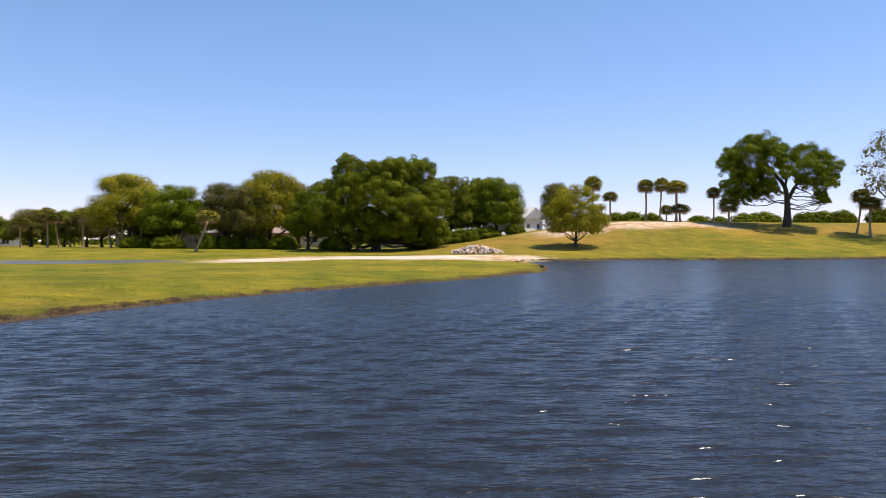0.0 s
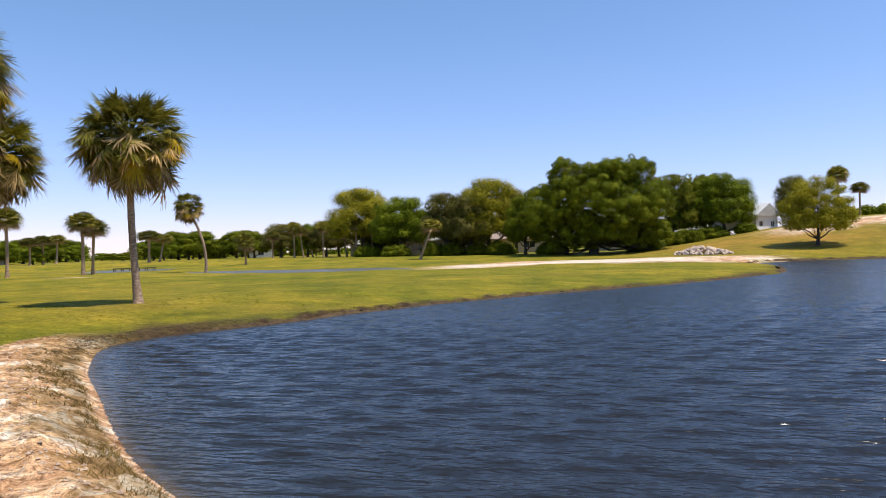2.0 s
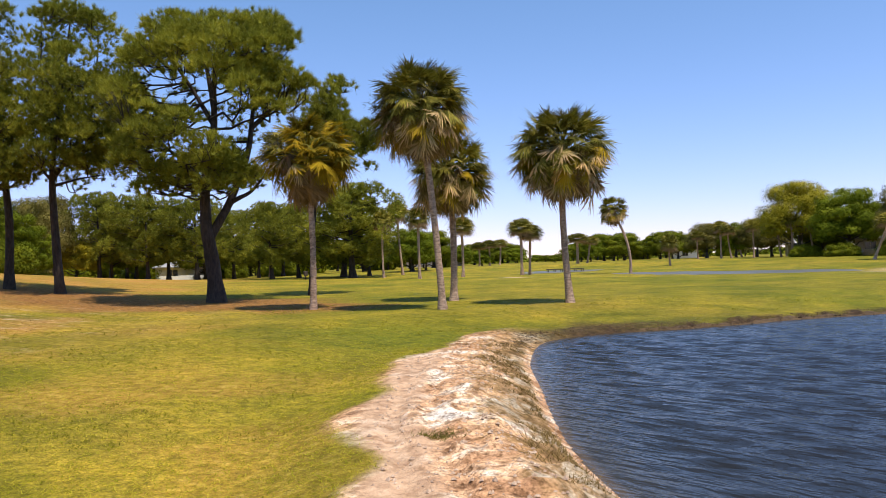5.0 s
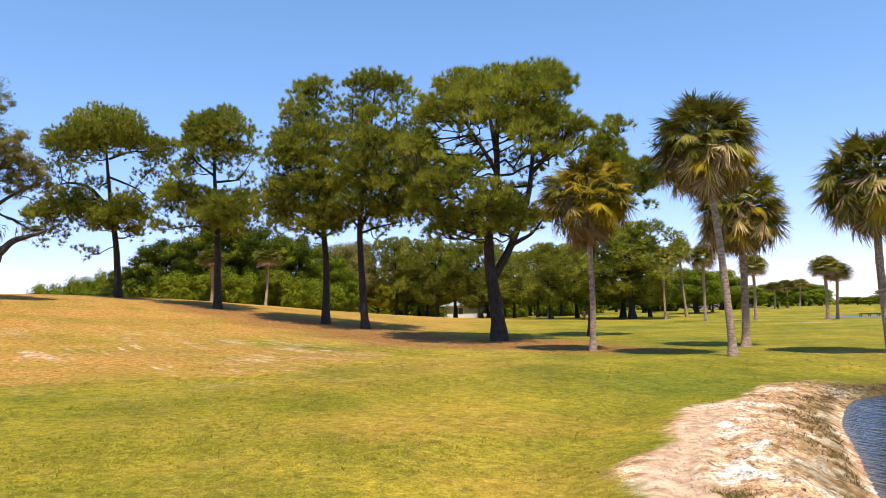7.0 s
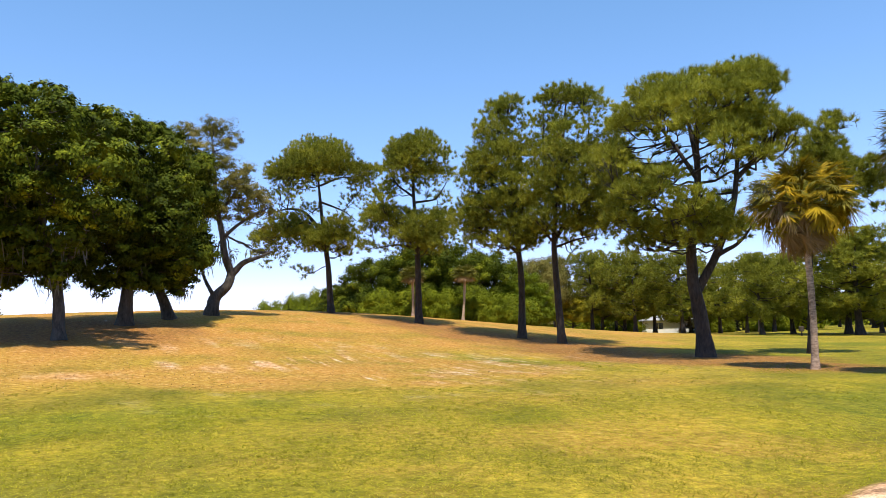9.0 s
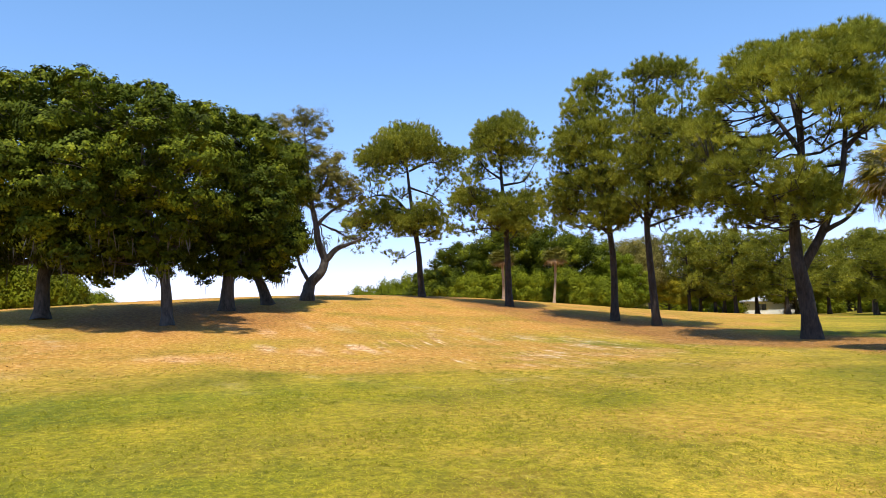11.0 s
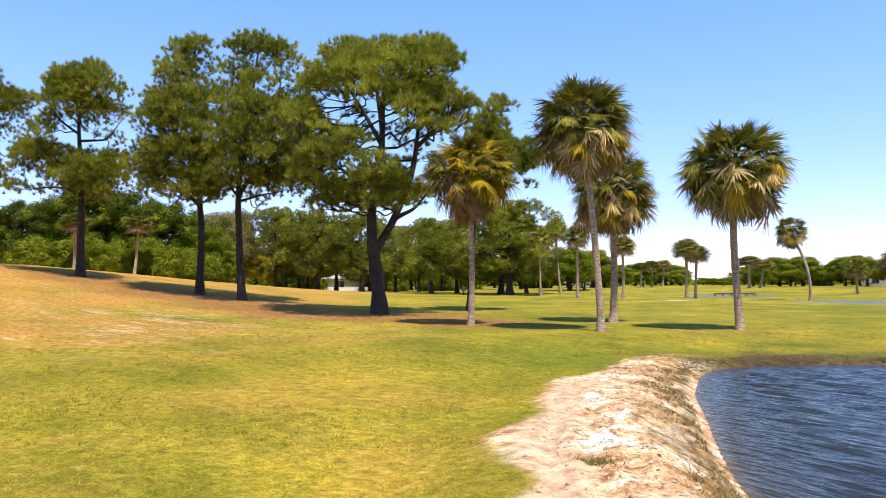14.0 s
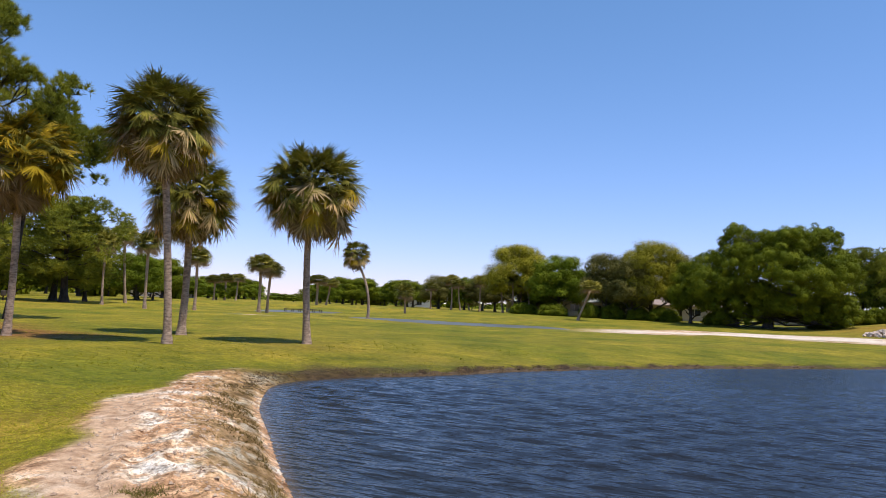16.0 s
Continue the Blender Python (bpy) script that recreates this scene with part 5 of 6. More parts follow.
lobed_tree("oak_tree", "broad live oak on the mound with open limbs", "oak tree", (-40.6, 124),
           [((-0.2, 1.3), (-0.2, 4.1), (-0.5, 6.3), (-2.5, 9.0), (-4.5, 11.7)), ((-0.2, 4.1), (1.1, 6.7), (3.4, 8.7), (5.3, 9.1)), ((-0.4, 5.0), (-2.9, 6.8), (-6.1, 7.4)), ((-0.5, 6.3), (-0.1, 9.7), (-0.9, 11.9))],
           [(-7.8, 11.2, 1.8), (-5.3, 12.3, 2.1), (-2.9, 12.3, 1.8), (-1.2, 11.7, 1.6), (-9.2, 10.2, 1.4), (-7.9, 8.9, 1.92), (-5.3, 10.4, 2.49), (-2.5, 10.3, 2.3), (-0.1, 9.7, 1.92), (-8.4, 6.5, 1.53), (-6.1, 7.5, 2.11), (-3.7, 7.7, 2.11), (-6.9, 5.2, 1.53), (-4.1, 5.1, 1.34), (2.2, 10.5, 2.11), (4.1, 10.0, 2.11), (5.9, 9.0, 1.53), (2.6, 8.3, 1.92), (4.9, 7.6, 1.92), (3.5, 6.2, 1.53), (5.9, 6.5, 1.15), (-8.2, 4.4, 1.4), (-5.4, 4.5, 1.5), (-2.8, 6.0, 1.6), (0.0, 7.9, 1.5), (1.8, 7.0, 1.2), (4.4, 4.6, 1.1), (5.0, 3.6, 0.8)],
           [(1.5, 7.8, 1.34), (4.3, 4.8, 1.15), (-2.1, 5.5, 1.34)],
           42, "leaf", 0.52, full=1.0, size=0.085, leaf=LIME_LEAF, bark=OAK_BARK, group=MOUND, flat=0.78, swell=0.88, twig_r=0.04, shell=True, wispy=1.0)
build_tree("oak_tree", "tall thin-leaved oak on the mound", "oak tree", (-47.6, 121), 16.4, 13.0, 4.4, 43, 44, 130, 0.12, 0.5, (0.3, 0), 0.5, OLIVE_LEAF, OAK_BARK, 0.8, 0.19, group=MOUND, inner=0.4)
build_tree("young_tree", "round young tree with fine light green leaves", "tree", (-25.6, 92), 7.7, 8.2, 0.9, 44, 60, 560, 0.07, 0.2, (0, 0), 0.15, YELLOW_LEAF, OAK_BARK, 0.85, 0.21, group=MOUND, inner=0.3)
FARM, TALL = {}, {"bush": 4.4, "thicket": 8.6}


def far_tree(kind, az, d, h, w, turn=0.0):
    """A distant tree: the first of each kind is built, the others are turned and scaled copies of it."""
    x, y, z = on_land(az, d)
    if kind not in FARM:
        name, label, cat, form, leaf, bark, clumps, per, size, cl, flat, base = KINDS[kind]
        tall = TALL.get(name, 10.0)
        if form == "pine":
            FARM[kind] = build_pine(label, (x, y, z), 10.0, 9.0, base, 300, group="distant trees")
        else:
            FARM[kind] = build_tree(name, label, cat, None, tall, 9.0, base, 300 + len(FARM), clumps, per, size, 0.3, (0.2, 0), 0.25, leaf, bark, flat, cl,
                                     group="distant trees", limbs=False, at=(x, y, z), under=-1.0 if base < 0.1 else -0.4, belly=0.25 if base < 0.1 else 0.4)
        ob = FARM[kind]
        ob.matrix_basis = pose(x, y, z, 0, 0, turn) @ Matrix.Diagonal((w / 9, w / 9, h / tall, 1))
        return
    made = copy_thing(FARM[kind], pose(x, y, z, 0, 0, turn))
    made.scale = (w / 9, w / 9, h / TALL.get(KINDS[kind][0], 10.0))


KINDS = {
    "oak": ("oak_tree", "rounded dark green oak beyond the turf", "oak tree", "leaf", OAK_LEAF, OAK_BARK, 38, 760, 0.10, 0.285, 0.85, 0.5),
    "lime": ("broad_tree", "fresh green broadleaf tree beyond the turf", "tree", "leaf", LIME_LEAF, OAK_BARK, 38, 760, 0.10, 0.285, 0.85, 0.5),
    "olive": ("broad_tree", "grey-green thin-leaved tree beyond the turf", "tree", "leaf", OLIVE_LEAF, OAK_BARK, 40, 520, 0.095, 0.260, 0.85, 0.8),
    "yellow": ("broad_tree", "yellow-green spring tree beyond the turf", "tree", "leaf", YELLOW_LEAF, OAK_BARK, 42, 640, 0.092, 0.270, 0.85, 0.9),
    "pine": ("pine_tree", "dark pine with layered crown beyond the turf", "pine tree", "pine", NEEDLE, PINE_BARK, 46, 60, 0.5, 0.28, 0.6, 2.6),
    "bush": ("bush", "dense green shrub reaching the ground", "shrub", "leaf", OAK_LEAF, OAK_BARK, 44, 620, 0.115, 0.22, 0.95, 0.0),
    "thicket": ("thicket", "dense green thicket reaching the ground behind the knoll", "shrub", "leaf", DARK_LEAF, OAK_BARK, 100, 520, 0.078, 0.16, 0.95, 0.0),
    "limethicket": ("thicket", "bright green thicket reaching the ground behind the knoll", "shrub", "leaf", LIME_LEAF, OAK_BARK, 100, 520, 0.078, 0.16, 0.95, 0.0),
}
for far, near in (("oak_far", "oak"), ("lime_far", "lime"), ("olive_far", "olive"), ("bush_far", "bush")):
    k = KINDS[near]
    KINDS[far] = (*k[:6], 26, 80, 0.38, 0.3, k[10], k[11])
PLANTED = [
    # by the houses, from the white house leftwards
    ("lime", -19.6, 119, 9.8, 9.6), ("pine", -16.0, 119, 11.0, 9.5), ("oak", -17.2, 121, 10.0, 8.4), ("pine", -18.2, 123, 10.4, 8.0), ("olive", -24.1, 127, 8.0, 5.6), ("bush", -21.0, 116, 1.4, 3.4), ("bush", -16.6, 114, 2.0, 6.0), ("bush", -18.6, 116, 1.8, 6.0), ("bush", -17.4, 112, 1.8, 3.2),
    ("olive", 1.3, 116, 10.2, 8.4), ("yellow", -2.2, 115, 12.0, 11.0), ("olive", -4.2, 119, 10.6, 8.0), ("lime", 4.8, 122, 10.2, 10.2), ("yellow", 7.9, 128, 12.2, 11.8), ("olive", -0.6, 113, 9.4, 7.4),
    ("oak", -4.9, 108, 9.0, 6.5), ("oak", -0.2, 124, 8.0, 9.0), ("oak", 3.2, 130, 8.0, 9.0), ("oak", 6.3, 134, 8.0, 9.0), ("oak", -13.9, 110, 7.0, 7.0),
    ("bush", -13.8, 106, 2.0, 5.0), ("bush", -7.0, 107, 1.8, 5.0), ("bush", -3.0, 112, 1.9, 5.0), ("bush", -1.2, 113, 1.7, 4.0), ("bush", 0.8, 114, 1.9, 4.4), ("bush", 2.4, 114, 2.0, 3.6), ("bush", 5.2, 118, 1.8, 5.0), ("bush", 7.4, 122, 1.8, 5.0),
    ("olive", 10.6, 150, 7.5, 8.0), ("lime", 12.0, 152, 7.0, 7.0), ("olive", 14.0, 155, 7.2, 9.0), ("oak", 16.0, 165, 6.0, 8.0), ("lime", 6.4, 140, 6.0, 7.0), ("olive", 9.6, 142, 7.0, 7.5),
    # the far line of trees beyond the pond
    ("pine", 16.4, 178, 6.6, 7.0), ("oak", 17.3, 182, 6.8, 8.0), ("oak", 15.9, 192, 6.2, 6.0), ("oak", 18.5, 190, 5.2, 7.0), ("oak", 19.9, 170, 6.6, 9.0), ("oak", 21.4, 172, 6.6, 9.0), ("oak", 20.7, 168, 6.0, 7.0), ("lime", 22.4, 165, 5.4, 5.5),
    ("oak", 28.8, 225, 6.4, 12.0), ("oak", 30.2, 215, 6.8, 11.0), ("oak", 31.4, 200, 6.0, 9.0), ("lime", 32.6, 190, 5.6, 8.0), ("lime", 36.2, 120, 6.6, 6.4), ("lime", 35.2, 118, 5.4, 5.0),
    # mid ground behind the palms and the forked pine
    ("pine", 40.9, 89, 11.6, 14.0), ("pine", 41.6, 94, 10.6, 12.5), ("pine", 39.6, 96, 8.2, 8.0), ("lime", 36.3, 112, 7.0, 8.0), ("oak", 34.6, 150, 8.0, 10.0), ("oak", 40.0, 140, 7.5, 11.0), ("pine", 46.2, 120, 10.5, 9.5),
    ("pine", 48.0, 112, 10.0, 8.0), ("pine", 49.8, 104, 9.5, 8.5), ("lime", 51.8, 116, 8.0, 9.0), ("pine", 54.4, 100, 9.6, 9.0), ("lime", 56.6, 112, 9.0, 9.5), ("olive", 58.3, 108, 10.0, 8.0),
    ("yellow", 60.5, 102, 5.0, 6.5), ("pine", 57.2, 118, 11.5, 9.0), ("oak", 44.0, 135, 8.0, 10.0), ("oak", 53.0, 140, 9.0, 12.0), ("oak", 48.6, 145, 8.5, 12.0), ("olive", 61.8, 100, 10.5, 6.0),
    ("pine", 45.0, 98, 10.0, 9.0), ("pine", 47.0, 92, 9.6, 9.0), ("pine", 52.4, 96, 10.4, 9.0), ("pine", 55.8, 98, 10.8, 9.0), ("pine", 59.0, 100, 11.0, 9.0), ("bush", 50.4, 125, 3.4, 8.0), ("bush", 56.0, 125, 3.6, 8.0), ("bush", 46.5, 130, 3.4, 8.0), ("bush", 60.0, 118, 3.6, 8.0),
    # dense thicket behind the knoll
    ("thicket", 76.0, 84, 7.6, 9.5), ("thicket", 72.6, 84, 9.4, 10.5), ("thicket", 69.4, 83, 9.2, 10.0), ("thicket", 66.6, 82, 8.2, 9.5), ("limethicket", 64.0, 80, 6.0, 7.0), ("olive", 63.2, 88, 8.5, 6.5), ("thicket", 78.2, 88, 5.4, 8.0),
    ("bush", 75.0, 80, 3.2, 6.5), ("bush", 72.4, 79, 3.4, 6.5), ("bush", 69.8, 79, 3.2, 6.5), ("bush", 67.2, 78, 3.2, 6.0), ("bush", 64.8, 77, 2.8, 6.0),
    ("bush", 79.6, 104, 6.4, 8.0), ("bush", 81.6, 106, 6.0, 8.0), ("bush", 83.4, 108, 5.4, 8.0), ("bush", 106.0, 62, 3.6, 6.0), ("bush", 109.0, 58, 4.0, 6.0), ("bush", 103.4, 70, 2.4, 5.0),
    # low scrub along the skyline of the mound
    ("bush_far", -27.4, 150, 2.2, 5.0), ("bush_far", -28.6, 155, 2.4, 5.0), ("bush_far", -29.8, 150, 2.2, 6.0), ("bush_far", -31.2, 152, 2.0, 5.0), ("bush_far", -34.6, 160, 1.8, 5.0), ("bush_far", -36.0, 155, 1.5, 4.0),
    ("bush_far", -37.8, 165, 2.3, 7.0), ("bush_far", -39.0, 168, 2.6, 8.0), ("bush_far", -41.8, 165, 2.4, 7.0), ("bush_far", -42.8, 160, 2.4, 6.0), ("bush_far", -44.0, 150, 2.2, 4.5), ("bush_far", -46.2, 150, 2.4, 5.0), ("bush_far", -48.0, 150, 2.3, 6.0),
]
turns = rng(77)
for kind, az, d, h, w in PLANTED:
    far_tree(kind, az, d, h, w, float(turns.random() * 360))
SKYLINE = ((10, 13, 15, 15.6, 18, 18.6, 19.2, 22.2, 24.1, 24.7, 26.2, 27.2, 28.4, 33, 36, 40, 44, 64), (1.5, 1.4, 1.0, 1.3, 1.3, 0.9, 1.3, 1.3, 1.0, 0.25, 0.25, 0.7, 1.1, 1.0, 1.9, 2.2, 2.6, 2.6))
for k in range(64):  # the loose belt of trees behind them
    az = 11 + 52 * (k + turns.random()) / 64
    d = 150 + 90 * turns.random()
    h = 1.4 + d * math.tan(radians(float(np.interp(az, SKYLINE[0], SKYLINE[1])))) * (0.55 + 0.5 * turns.random())
    far_tree(("oak_far", "lime_far", "olive_far", "oak_far", "bush_far", "pine")[int(turns.integers(6))], az, d, h, max(h, 4.0) * (0.9 + 0.5 * turns.random()), float(turns.random() * 360))

PALM_KINDS = [far_palm_master(201, 6.0), far_palm_master(202, 6.0, 0.14, (0.5, 0.2), 40), far_palm_master(203, 6.0, 0.15, (1.5, 0.4), 44), far_palm_master(204, 3.2, 0.15, (0.1, 0.0), 40)]
FAR_PALMS = [
    (-30.8, 122, 6.3, 0.95, 0), (-31.8, 122, 6.5, 0.9, 1), (-33.0, 122, 6.2, 1.25, 0), (-35.6, 128, 5.4, 0.8, 0), (-36.6, 121, 4.0, 1.1, 1), (-32.3, 130, 2.6, 0.8, 0), (-33.3, 123, 2.6, 1.1, 0),
    (-44.8, 123, 6.2, 1.0, 1), (-45.6, 121, 5.4, 1.15, 0), (-28.2, 125, 4.8, 0.9, 0), (-26.9, 117, 7.0, 1.0, 0), (3.3, 100, 5.2, 1.0, 2), (13.0, 140, 6.4, 1.1, 0), (12.3, 138, 5.6, 1.0, 1),
    (10.8, 136, 6.2, 1.0, 0), (11.6, 150, 5.0, 1.1, 1), (9.0, 130, 6.2, 1.1, 1), (8.3, 126, 6.4, 1.1, 0), (7.6, 128, 6.0, 1.1, 0), (6.9, 126, 5.8, 1.1, 1), (27.7, 78, 5.7, 1.0, 0), (27.1, 79, 5.1, 0.95, 1),
    (38.5, 84, 7.4, 0.8, 0), (37.0, 96, 9.2, 1.1, 1), (35.7, 72, 6.8, 0.85, 0), (32.3, 74, 5.8, 0.9, 0), (72.9, 74, 4.9, 0.9, 0), (69.0, 74, 5.4, 0.9, 1), (23.4, 130, 5.0, 1.4, 0), (22.7, 134, 4.6, 1.2, 1), (16.6, 110, 4.2, 0.9, 1),
    (30.2, 150, 5.0, 1.2, 0), (29.4, 160, 5.4, 1.2, 1), (31.0, 145, 4.6, 1.1, 0), (14.6, 145, 5.0, 1.0, 0), (51.0, 120, 4.0, 1.1, 0), (52.6, 118, 3.6, 1.1, 1), (47.2, 122, 5.0, 1.0, 0),
]
first = set()
for az, d, h, cw, k in FAR_PALMS:
    k = 3 if h < 4.3 and k != 2 else k
    x, y, z = on_land(az, d)
    m = pose(x, y, z, 0, 0, float(turns.random() * 40 - 20) if k == 2 else float(turns.random() * 360))
    if k not in first:
        first.add(k)
        p = PALM_KINDS[k]
        p.matrix_basis = m
    else:
        p = copy_thing(PALM_KINDS[k], m)
    p.scale = (cw, cw, h / (3.2 if k == 3 else 6.0))


def far_woods():
    """The low band of woods along the horizon."""
    g = rng(501)
    heap = Heap()
    for k in range(1100):
        az = g.random() * 135 - 40
        if az < -24 and g.random() < 0.5:
            continue
        d = 235 + 70 * g.random()
        x, y = polar(az, d)
        h = 3.0 + 3.2 * float(vnoise(np.array([az]), np.array([d * 0.02]), 2.2, 9)[0]) + 1.5 * g.random()
        h *= 0.5 if 8 < az < 34 else 1.0
        n = 48
        q = unit(g.normal(size=(n, 3)))
        q[:, 2] = np.abs(q[:, 2])
        c = np.array([x, y, 0.2 + (2.5 if az < -24 else 0)]) + q * np.array([3.2, 3.2, h]) * (0.5 + 0.5 * g.random((n, 1)))
        leaf_heap(heap, c, q + [[0, 0, 0.4]] + g.normal(size=(n, 3)) * 0.4, 0.7, g)
    return tagged(new("far_woods", heap.mesh("far_woods", OAK_LEAF)), "hazy dark green belt of woods on the horizon", "woods", "", "stuff")


far_woods()

# ---- houses ----
STUCCO = mat_plain("cream_stucco", (0.50, 0.43, 0.34), (0.62, 0.55, 0.45), 2.0, 0.9)
WHITE = mat_plain("white_paint", (0.70, 0.69, 0.66), (0.82, 0.81, 0.78), 2.0, 0.7)
ROOF_TAN = mat_plain("tan_shingle", (0.24, 0.17, 0.13), (0.40, 0.30, 0.24), 5.0, 0.9, 0.6)
ROOF_GREY = mat_plain("grey_shingle", (0.25, 0.25, 0.25), (0.42, 0.42, 0.42), 5.0, 0.9, 0.6)
ROOF_PALE = mat_plain("pale_metal_roof", (0.52, 0.52, 0.52), (0.68, 0.68, 0.67), 3.0, 0.6, 0.3)
ROOF_RED = mat_plain("red_roof_tile", (0.28, 0.10, 0.05), (0.45, 0.18, 0.09), 5.0, 0.9, 0.6)
GLASS_DARK = mat_plain("dark_window_glass", (0.02, 0.025, 0.03), (0.04, 0.05, 0.055), 1.0, 0.08, 0.0)
BRICK_RED = mat_plain("red_brick", (0.22, 0.09, 0.06), (0.36, 0.17, 0.11), 8.0, 0.9, 0.5)
DARK_WOOD = mat_plain("dark_wood", (0.03, 0.022, 0.016), (0.08, 0.06, 0.045), 6.0, 0.85)


def box(heap, x0, x1, y0, y1, z0, z1):
    v = [(x, y, z) for x in (x0, x1) for y in (y0, y1) for z in (z0, z1)]
    f = [(0, 1, 3, 2), (4, 6, 7, 5), (0, 4, 5, 1), (2, 3, 7, 6), (0, 2, 6, 4), (1, 5, 7, 3)]
    heap.add(v, [t for a, b, c, d in f for t in ((a, b, c), (a, c, d))])


def one_box(name, mat, *size):
    h = Heap()
    box(h, *size)
    return h.mesh(name, mat)


def house(label, az, d, width, depth, wall_h, roof_h, turn, wall_mat, roof_mat, gable_front=False, openings=(), chimney=False):
    """A low house: walls with openings, a pitched roof with eaves, windows with frame and pane."""
    x, y, z = on_land(az, d, 0.1)
    ob = holder("house", pose(x, y, z, 0, 0, turn), label, "house", "houses by the course")
    w, e = width / 2, 0.5
    cuts = sorted(openings)
    # front wall: one sheet of cells with the openings left out, and reveals round them
    cols = sorted({-w, w, *(cx - cw / 2 for cx, cw, _, _ in cuts), *(cx + cw / 2 for cx, cw, _, _ in cuts)})
    rows = sorted({0.0, wall_h, *(c[2] for c in cuts), *(c[3] for c in cuts)})
    idx = {(i, j, s): (i * len(rows) + j) * 2 + s for i in range(len(cols)) for j in range(len(rows)) for s in (0, 1)}
    solid = lambda i, j: 0 <= i < len(cols) - 1 and 0 <= j < len(rows) - 1 and not any(abs((cols[i] + cols[i + 1]) / 2 - cx) < cw / 2 and sill < (rows[j] + rows[j + 1]) / 2 < head for cx, cw, sill, head in cuts)
    tri = []
    quad = lambda a, b, c, d: tri.extend([(a, b, c), (a, c, d)])
    for i in range(len(cols) - 1):
        for j in range(len(rows) - 1):
            if solid(i, j):
                quad(idx[i, j, 0], idx[i + 1, j, 0], idx[i + 1, j + 1, 0], idx[i, j + 1, 0])
                quad(idx[i, j, 1], idx[i, j + 1, 1], idx[i + 1, j + 1, 1], idx[i + 1, j, 1])
                for di, dj, p, q in ((-1, 0, (i, j), (i, j + 1)), (1, 0, (i + 1, j + 1), (i + 1, j)), (0, -1, (i + 1, j), (i, j)), (0, 1, (i, j + 1), (i + 1, j + 1))):
                    if not solid(i + di, j + dj):
                        quad(idx[(*p, 0)], idx[(*q, 0)], idx[(*q, 1)], idx[(*p, 1)])
    used = sorted({k for t in tri for k in t})
    place = {k: n for n, k in enumerate(used)}
    pts = [(x, y, z) for x in cols for z in rows for y in (0.0, 0.25)]
    front = Heap()
    front.add([pts[k] for k in used], [[place[k] for k in t] for t in tri])
    part("wall", front.mesh("wall", wall_mat), ob)
    for a in ((-w, -w + 0.25, 0.25, depth), (w - 0.25, w, 0.25, depth), (-w + 0.25, w - 0.25, depth - 0.25, depth)):
        part("wall", one_box("wall", wall_mat, *a, 0, wall_h), ob)
    roof = Heap()
    t = 0.14
    if gable_front:
        v = [(-w - e, -e, wall_h - 0.15), (0, -e, wall_h + roof_h), (w + e, -e, wall_h - 0.15), (-w - e, depth + e, wall_h - 0.15), (0, depth + e, wall_h + roof_h), (w + e, depth + e, wall_h - 0.15)]
        gab = Heap()
        gab.add([(-w, 0.02, wall_h), (w, 0.02, wall_h), (0, 0.02, wall_h + roof_h - 0.12), (-w, 0.22, wall_h), (w, 0.22, wall_h), (0, 0.22, wall_h + roof_h - 0.12)], [(0, 1, 2), (3, 5, 4), (0, 2, 5), (0, 5, 3), (1, 4, 5), (1, 5, 2)])
        part("gable", gab.mesh("gable", wall_mat), ob)
    else:
        m = depth / 2
        v = [(-w - e, -e, wall_h - 0.15), (-w + m * 0.8, m, wall_h + roof_h), (-w - e, depth + e, wall_h - 0.15), (w + e, -e, wall_h - 0.15), (w - m * 0.8, m, wall_h + roof_h), (w + e, depth + e, wall_h - 0.15)]
    v = np.array(v)
    full = np.concatenate([v, v + [0, 0, t]])
    tri = []
    for a, b, c, dd in ((0, 1, 4, 3), (1, 2, 5, 4)):
        tri += [(a + 6, b + 6, c + 6), (a + 6, c + 6, dd + 6), (a, c, b), (a, dd, c)]
    tri += [(6, 8, 7), (9, 10, 11), (0, 1, 2), (3, 5, 4)]
    for a, b in ((0, 3), (3, 5), (5, 2), (2, 0)):
        tri += [(a, b, b + 6), (a, b + 6, a + 6)]
    roof.add(full, tri)
    part("roof", roof.mesh("roof", roof_mat), ob)
    for cx, cw, sill, head in cuts:
        fr = Heap()
        for a in ((cx - cw / 2, cx - cw / 2 + 0.06, sill, head), (cx + cw / 2 - 0.06, cx + cw / 2, sill, head), (cx - cw / 2 + 0.06, cx + cw / 2 - 0.06, sill, sill + 0.06), (cx - cw / 2 + 0.06, cx + cw / 2 - 0.06, head - 0.06, head), (cx - 0.025, cx + 0.025, sill + 0.06, head - 0.06)):
            box(fr, a[0], a[1], 0.06, 0.14, a[2], a[3])
        win = part("window", fr.mesh("window", WHITE), ob)
        part("pane", one_box("pane", GLASS_DARK, cx - cw / 2 + 0.05, cx + cw / 2 - 0.05, 0.09, 0.105, sill + 0.05, head - 0.05), win, "dark window pane")
    if chimney:
        part("chimney", one_box("chimney", BRICK_RED, w * 0.62, w * 0.62 + 0.9, depth * 0.35, depth * 0.35 + 0.8, wall_h, wall_h + roof_h + 0.7), ob, "red brick chimney")
    return ob


